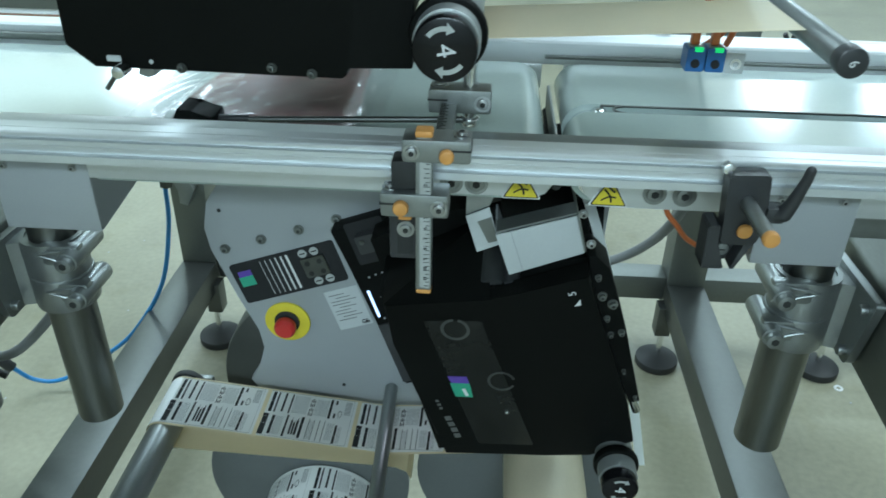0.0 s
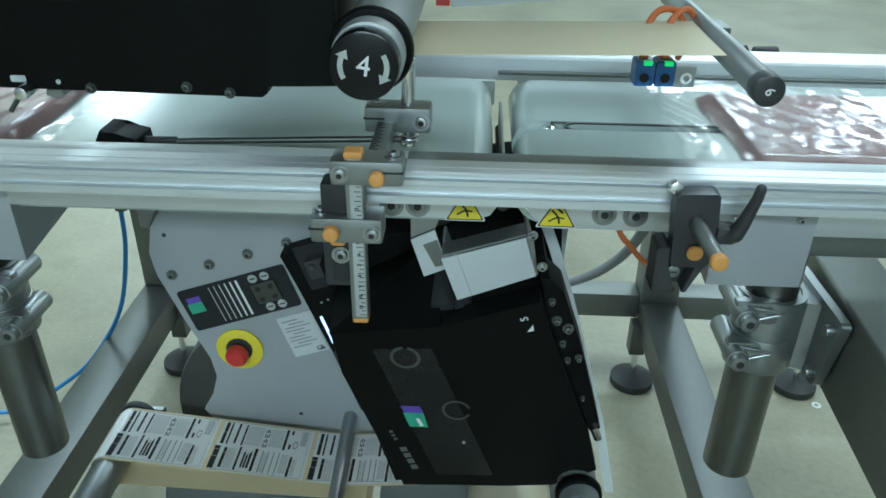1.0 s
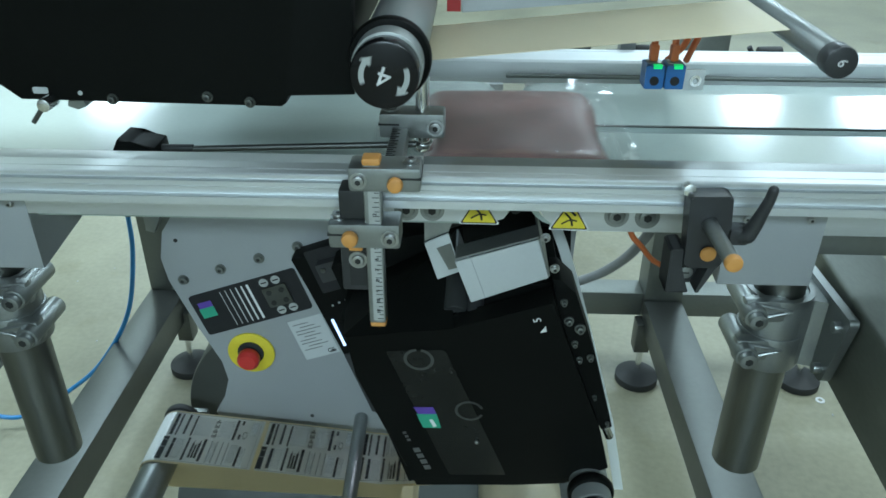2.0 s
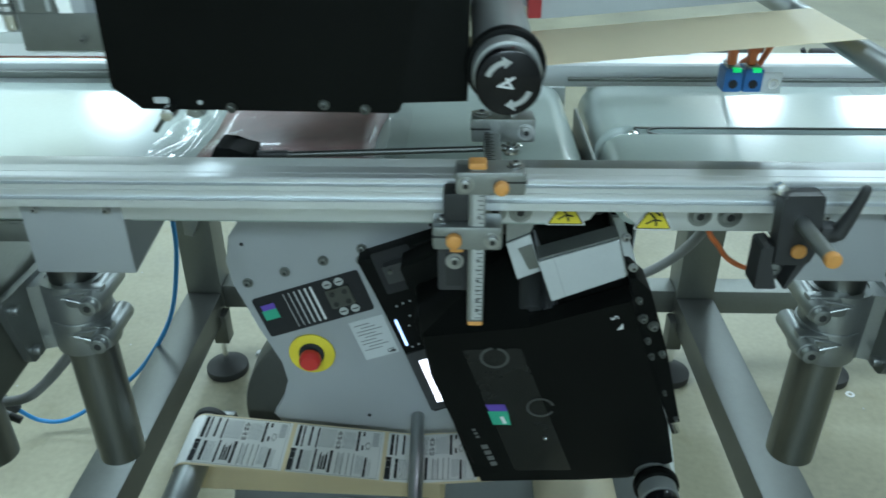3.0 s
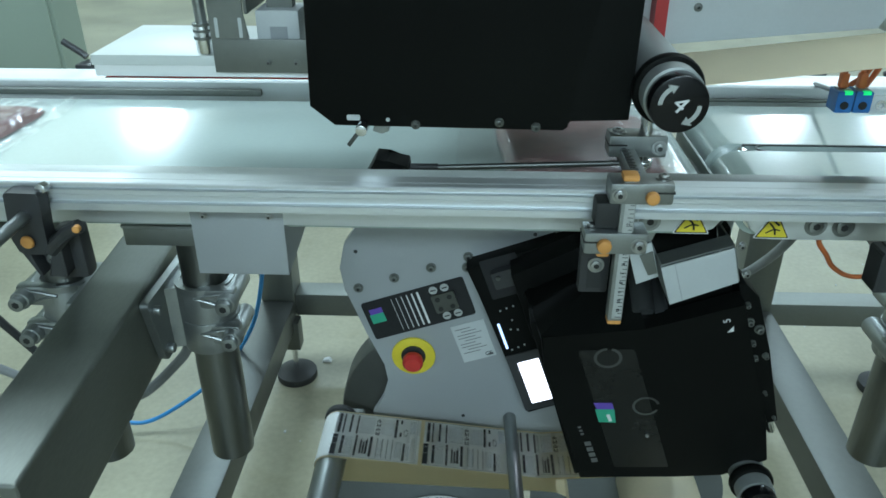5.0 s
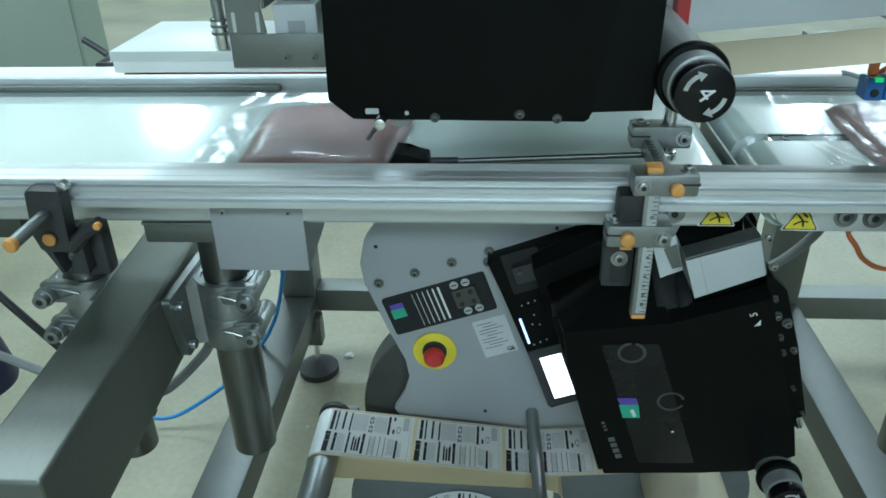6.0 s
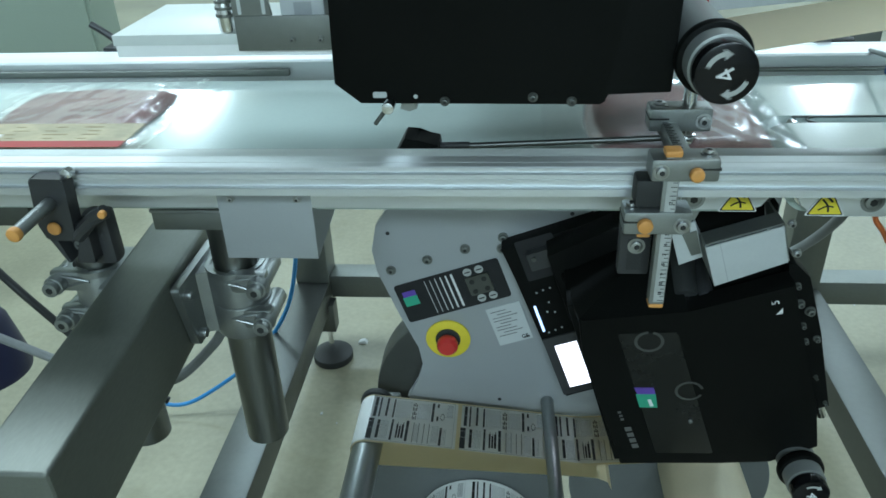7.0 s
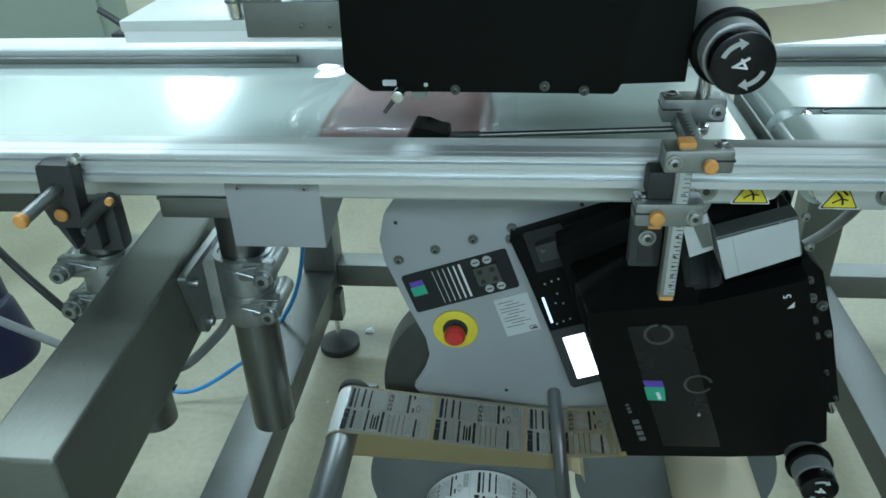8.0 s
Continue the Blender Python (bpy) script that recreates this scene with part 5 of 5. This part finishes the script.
gc = thing("grey_cable", (-0.5, 1.7, 0.4), "thick grey cable hanging behind the column", "cable")
part("cable", pipe([(-0.436, 1.50, 0.64), (-0.439, 1.50, 0.578), (-0.476, 1.50, 0.527), (-0.545, 1.50, 0.462), (-0.60, 1.50, 0.445), (-0.66, 1.50, 0.45)], 0.0095, seg=12), M_GREYCABLE, gc)
gc2 = thing("grey_cable", (0.6, 1.7, 0.7), "thick grey cable hanging behind the printer", "cable")
part("cable", pipe([(0.66, 1.56, 0.86), (0.650, 1.58, 0.78), (0.627, 1.66, 0.671), (0.567, 1.72, 0.59), (0.45, 1.74, 0.55)], 0.009, seg=12), M_GREYCABLE, gc2)
oc = thing("orange_cable", (0.56, 1.3, 0.85), "thin orange sensor cable below the conveyor", "cable")
part("cable", pipe([(0.536, 1.255, 0.972), (0.541, 1.26, 0.943), (0.557, 1.265, 0.922), (0.580, 1.28, 0.893), (0.62, 1.30, 0.868), (0.68, 1.32, 0.862)], 0.0034, seg=12), M_ORCABLE, oc)
motor = thing("drive_motor", (-0.80, 1.60, 0.5), "dark blue drum motor with cable glands beside the beam", "motor")
M_NAVY = material("dark_navy_paint", (0.012, 0.014, 0.045), 0.4, vary=0.2)
mot = part("motor_body", cyl((-1.030, 1.60, 0.36), (-1.065, 1.64, 0.70), 0.075, 0.055, seg=36, bev=0.02), M_NAVY, motor)
part("end_bell", cyl((-1.020, 1.60, 0.37), (-1.030, 1.60, 0.52), 0.088, 0.070, seg=36, bev=0.02), M_NAVY, motor)
part("terminal_box", box(-1.030, -0.970, 1.505, 1.56, 0.50, 0.57, 0.008), M_RUBBER, motor)
part("gland", cyl((-0.975, 1.515, 0.590), (-0.925, 1.505, 0.566), 0.011, bev=0.002), M_CAST, motor)
part("cable", pipe([(-0.93, 1.505, 0.568), (-0.898, 1.50, 0.554), (-0.789, 1.50, 0.498), (-0.70, 1.50, 0.452), (-0.60, 1.50, 0.41)], 0.0085, seg=12), M_GREYCABLE, motor)
part("cable", pipe([(-0.99, 1.60, 0.76), (-0.83, 1.50, 0.687), (-0.737, 1.50, 0.557), (-0.66, 1.50, 0.45), (-0.58, 1.50, 0.40)], 0.0075, seg=12), M_RUBBER, motor)
cab = thing("control_cabinet", (-2.2, 3.6, 0), "grey-green painted steel control cabinet on the floor", "cabinet")
part("body", box(-3.2, -1.59, 3.4, 3.6, 0.0, 1.7, 0.01), M_GREENCAB, cab)
part("door", box(-3.185, -1.605, 3.385, 3.3995, 0.03, 1.68, 0.006), M_GREENCAB, cab)
for wx, wy in ((1.308, 2.086),):
    w = thing("washer", (wx, wy, 0), "small bright steel washer lying on the floor", "washer")
    part("ring", tube((wx, wy, 0.0), (wx, wy, 0.002), 0.012, 0.006, seg=24), M_PRINTWHITE, w)
scrap = thing("paper_scrap", (-0.349, 2.231, 0.0), "small crumpled white paper scrap on the floor", "scrap")
part("paper", prism([(-0.365, 0.0), (-0.335, 0.0), (-0.343, 0.011), (-0.359, 0.007)], 2.223, 2.239, 0.002), M_PRINTWHITE, scrap)
crumbs = bmesh.new()
for k in range(48):
    cx, cy, s = rng.uniform(-1.0, 1.6), rng.uniform(1.5, 2.9), rng.uniform(0.002, 0.006)
    box(cx, cx + s, cy, cy + s * 1.6, 0.0, 0.0012, bm=crumbs)
part("crumbs", crumbs, M_PALEINK, kind="stuff", label="tiny scraps of paper scattered on the floor", category="scraps")

# ---- packs ----
def meat_pack(x, seed):
    """A vacuum pack: an uneven slab of meat between two sheets of clear film."""
    rnd = random.Random(seed)
    p = thing("meat_pack", (x, 1.36, BELT), "flat vacuum pack of pink cured meat in clear film", "pack", "meat packs")
    bm = bmesh.new()
    nx, ny = 22, 24
    ph = [rnd.uniform(0, 6) for _ in range(4)]
    grid = []
    for j in range(ny + 1):
        row = []
        for i in range(nx + 1):
            u, v = i / nx * 2 - 1, j / ny * 2 - 1
            ex = 0.108 * (1 + 0.04 * math.sin(3 * v + ph[0])) * (1 - 0.05 * abs(v) ** 6)
            ey = 0.128 * (1 + 0.03 * math.sin(4 * u + ph[1]))
            h = 0.0165 * max(0, (1 - abs(u) ** 7) * (1 - abs(v) ** 7)) ** 0.5
            h *= 1 + 0.10 * math.sin(5 * u + ph[2]) * math.sin(4 * v + ph[3])
            row.append(bm.verts.new((x + u * ex, 1.362 + v * ey, BELT + 0.002 + h)))
        grid.append(row)
    for j in range(ny):
        for i in range(nx):
            bm.faces.new((grid[j][i], grid[j][i + 1], grid[j + 1][i + 1], grid[j + 1][i]))
    part("meat", bm, M_MEAT, p, "pink cured meat", smooth=80)
    bm = bmesh.new()
    nx, ny = 84, 84
    grid = []
    for j in range(ny + 1):
        row = []
        for i in range(nx + 1):
            u, v = i / nx * 2 - 1, j / ny * 2 - 1
            X, Y = u * 0.155 - 0.012, v * 0.162 + 0.020
            uu, vv = X / 0.112, (Y - 0.002) / 0.132
            inside = max(abs(uu), abs(vv))
            h = 0.0185 if inside < 0.92 else 0.0185 * max(0.0, 1 - (inside - 0.92) / 0.16) ** 1.5
            wr = 0.0013 * math.sin(26 * u + 5 * math.sin(3 * v + ph[0])) * (0.15 if inside < 0.9 or Y > 0.125 else 1)
            wr += 0.0012 * noise.noise(Vector((X * 26, Y * 13, seed))) + 0.0008 * noise.noise(Vector((X * 62, Y * 40, seed + 4)))
            flap = max(0.0, Y - 0.135) / 0.047
            wr *= 0.45 + 0.55 * min(1.0, max(0.0, u + 0.45))
            row.append(bm.verts.new((x + X, 1.362 + Y, BELT + 0.0035 + h + wr + 0.007 * flap)))
        grid.append(row)
    for j in range(ny):
        for i in range(nx):
            bm.faces.new((grid[j][i], grid[j][i + 1], grid[j + 1][i + 1], grid[j + 1][i]))
    part("film", bm, M_FILM, p, "clear wrinkled film", smooth=80)
    return p


def pack_label(x):
    """The printed label that the tamp pad lays on a pack."""
    l = thing("pack_label", (x, 1.27, 1.0515), "beige printed label with a red lower edge", "label", "pack labels")
    a = part("paper", box(x - 0.123, x + 0.123, 1.222, 1.304, 1.0515, 1.0519), M_PACKLABEL, l)
    part("band", box(x - 0.123, x + 0.123, 1.2222, 1.2420, 1.0520, 1.0523), M_REDPRINT, l)
    bm = bmesh.new()
    rnd = random.Random(9)
    for k in range(16):
        px, py = x - 0.105 + 0.05 * (k % 4) + rnd.uniform(0, 0.015), 1.250 + 0.013 * (k // 4)
        box(px, px + rnd.uniform(0.012, 0.034), py, py + rnd.uniform(0.0012, 0.004), 1.0520, 1.0522, bm=bm)
    part("print", bm, M_BROWNINK, l, kind="stuff")
    part("white_field", box(x - 0.118, x - 0.050, 1.2460, 1.2640, 1.0524, 1.0526), M_PRINTWHITE, l, "white price field")
    return l


PACKS = [meat_pack(0.0, 11), meat_pack(0.0, 23), meat_pack(0.0, 31), meat_pack(0.0, 47)]
LABELS = [pack_label(0.0), pack_label(0.0), pack_label(0.0)]


# ---- what moves ----
def run(rows, t):
    """The place on a straight run between the rows."""
    for (a, x), (b, y) in zip(rows, rows[1:]):
        if t <= b or b == rows[-1][0]:
            return x + (y - x) * (t - a) / (b - a)


# centre of each pack along the belt
RUNS = [
    [(0.0, 0.045), (8.0, -2.40)],
    [(0.0, 1.125), (0.5, 0.950), (1.0, 0.775), (1.5, 0.585), (3.5, -0.155), (8.0, -1.78)],
    [(0.0, 1.98), (3.5, 0.795), (4.0, 0.600), (5.5, 0.045), (6.5, -0.335), (7.0, -0.525), (8.0, -0.90)],
    [(0.0, 2.86), (6.5, 0.490), (7.0, 0.300), (7.5, 0.120), (8.0, -0.057)],
]
STROKES = (0.72, 3.65, 6.25)
LIFT = 0.113
TIMES = [round(0.1 * k, 1) for k in range(81)]


def lift(t):
    """Height of the tamp pad over its low point."""
    for s in STROKES:
        if abs(t - s) < 0.25:
            d = abs(t - s)
            return 0.0 if d < 0.06 else LIFT * min(1.0, (d - 0.06) / 0.13)
    return LIFT


def motions():
    for p, rows in zip(PACKS, RUNS):
        walk(p, [(t, pose(run(rows, t), 1.36, BELT)) for t in TIMES[::5]])
    walk(TAMP, [(t, pose(-0.24, 1.30, 1.10 + lift(t))) for t in TIMES])
    for k, (l, s) in enumerate(zip(LABELS, STROKES)):
        rows = []
        for t in TIMES:
            if t <= s:
                rows.append((t, pose(-0.226, 1.27, 1.0515 + lift(t) + 0.0004 - 0.0009 * k)))
            else:
                rows.append((t, pose(-0.226 + run(RUNS[k], t) - run(RUNS[k], s), 1.27, 1.0545)))
        walk(l, rows)
    # angle of the upper roller: idle, a short step back, then a run of the arrows' way
    turns = [(0.0, 78), (0.2, 72), (0.8, 70), (0.9, 55), (1.0, 8), (1.1, 28), (1.2, 95), (1.3, 160), (1.4, 205), (1.5, 268), (1.6, 330), (1.7, 380), (1.8, 440), (1.9, 500), (2.0, 560), (2.1, 594), (2.8, 596), (3.5, 605), (3.8, 605), (3.9, 565), (4.0, 547), (4.1, 600), (4.2, 643), (4.3, 705), (4.4, 765), (4.5, 825), (4.6, 885), (4.7, 945), (4.8, 1005), (4.9, 1070), (5.0, 1120), (5.1, 1130), (6.3, 1130), (6.4, 1128), (6.5, 1102), (6.6, 1080), (6.7, 1146), (6.8, 1190), (6.9, 1248), (7.0, 1320), (7.1, 1372), (7.2, 1440), (7.3, 1500), (7.4, 1556), (7.5, 1612), (7.6, 1673), (7.7, 1677), (8.0, 1677)]
    hub = Vector((0.2785, 1.34, 1.190)) - Vector((0.08, 1.2, 1.14))
    walk(UPKNOB, [(t, pose(*hub, 0, a, 0)) for t, a in turns])
    feed = [(0.0, 95), (1.7, 95), (1.9, 30), (2.1, -50), (2.3, -130), (2.5, -200), (2.7, -265), (4.3, -265), (4.5, -330), (4.7, -400), (4.9, -480), (5.1, -560), (5.2, -625), (6.4, -625), (6.5, -660), (6.6, -720), (6.7, -790), (6.8, -850), (6.9, -920), (7.0, -985), (8.0, -985)]
    hub = Vector((0.537, 1.45, 0.506)) - Vector((0.25, 1.50, 0.3))
    walk(LOWKNOB, [(t, pose(*hub, 0, a, 0)) for t, a in feed])
    pull = [(0.0, 0), (1.75, 0), (2.05, 1), (2.3, 1), (2.7, 0), (4.35, 0), (4.65, 1), (4.95, 1), (5.25, 0), (6.5, 0), (6.7, 0.5), (6.9, 0.95), (7.05, 0.9), (7.3, 0.2), (7.5, 0.05), (8.0, 0)]
    walk(DANCER, [(t, pose(-0.212 + 0.060 * d, 1.48, 0.425 + 0.006 * d)) for t, d in pull])
    walk(WEB, [(t, pose(-0.21 + 0.060 * d, 1.41, 0.45 + 0.006 * d)) for t, d in pull])
    swing = [(0.0, 0.640, 1.175), (0.2, 0.634, 1.177), (0.4, 0.632, 1.172), (0.6, 0.628, 1.168), (0.8, 0.624, 1.167), (1.0, 0.618, 1.161), (1.2, 0.634, 1.184), (1.4, 0.680, 1.212), (1.5, 0.682, 1.205), (1.7, 0.668, 1.205), (2.0, 0.662, 1.19),
             (2.8, 0.650, 1.173), (4.2, 0.640, 1.172), (4.6, 0.68, 1.205), (5.2, 0.652, 1.175), (6.4, 0.640, 1.172), (6.8, 0.68, 1.205), (7.4, 0.66, 1.185), (8.0, 0.65, 1.175)]
    base = Vector((0.08, 1.2, 1.14))
    walk(LINER, [(t, pose(*(Vector((x - 0.007, 1.275, z + (0.018 if t > 2.5 else 0.006))) - base), 0, -math.degrees(math.atan2(z + (0.018 if t > 2.5 else 0.006) - 1.1595, x - 0.292)), 0)) for t, x, z in swing])
    walk(UPDANCER, [(t, pose(x, 1.40, z)) for t, x, z in swing])


motions()
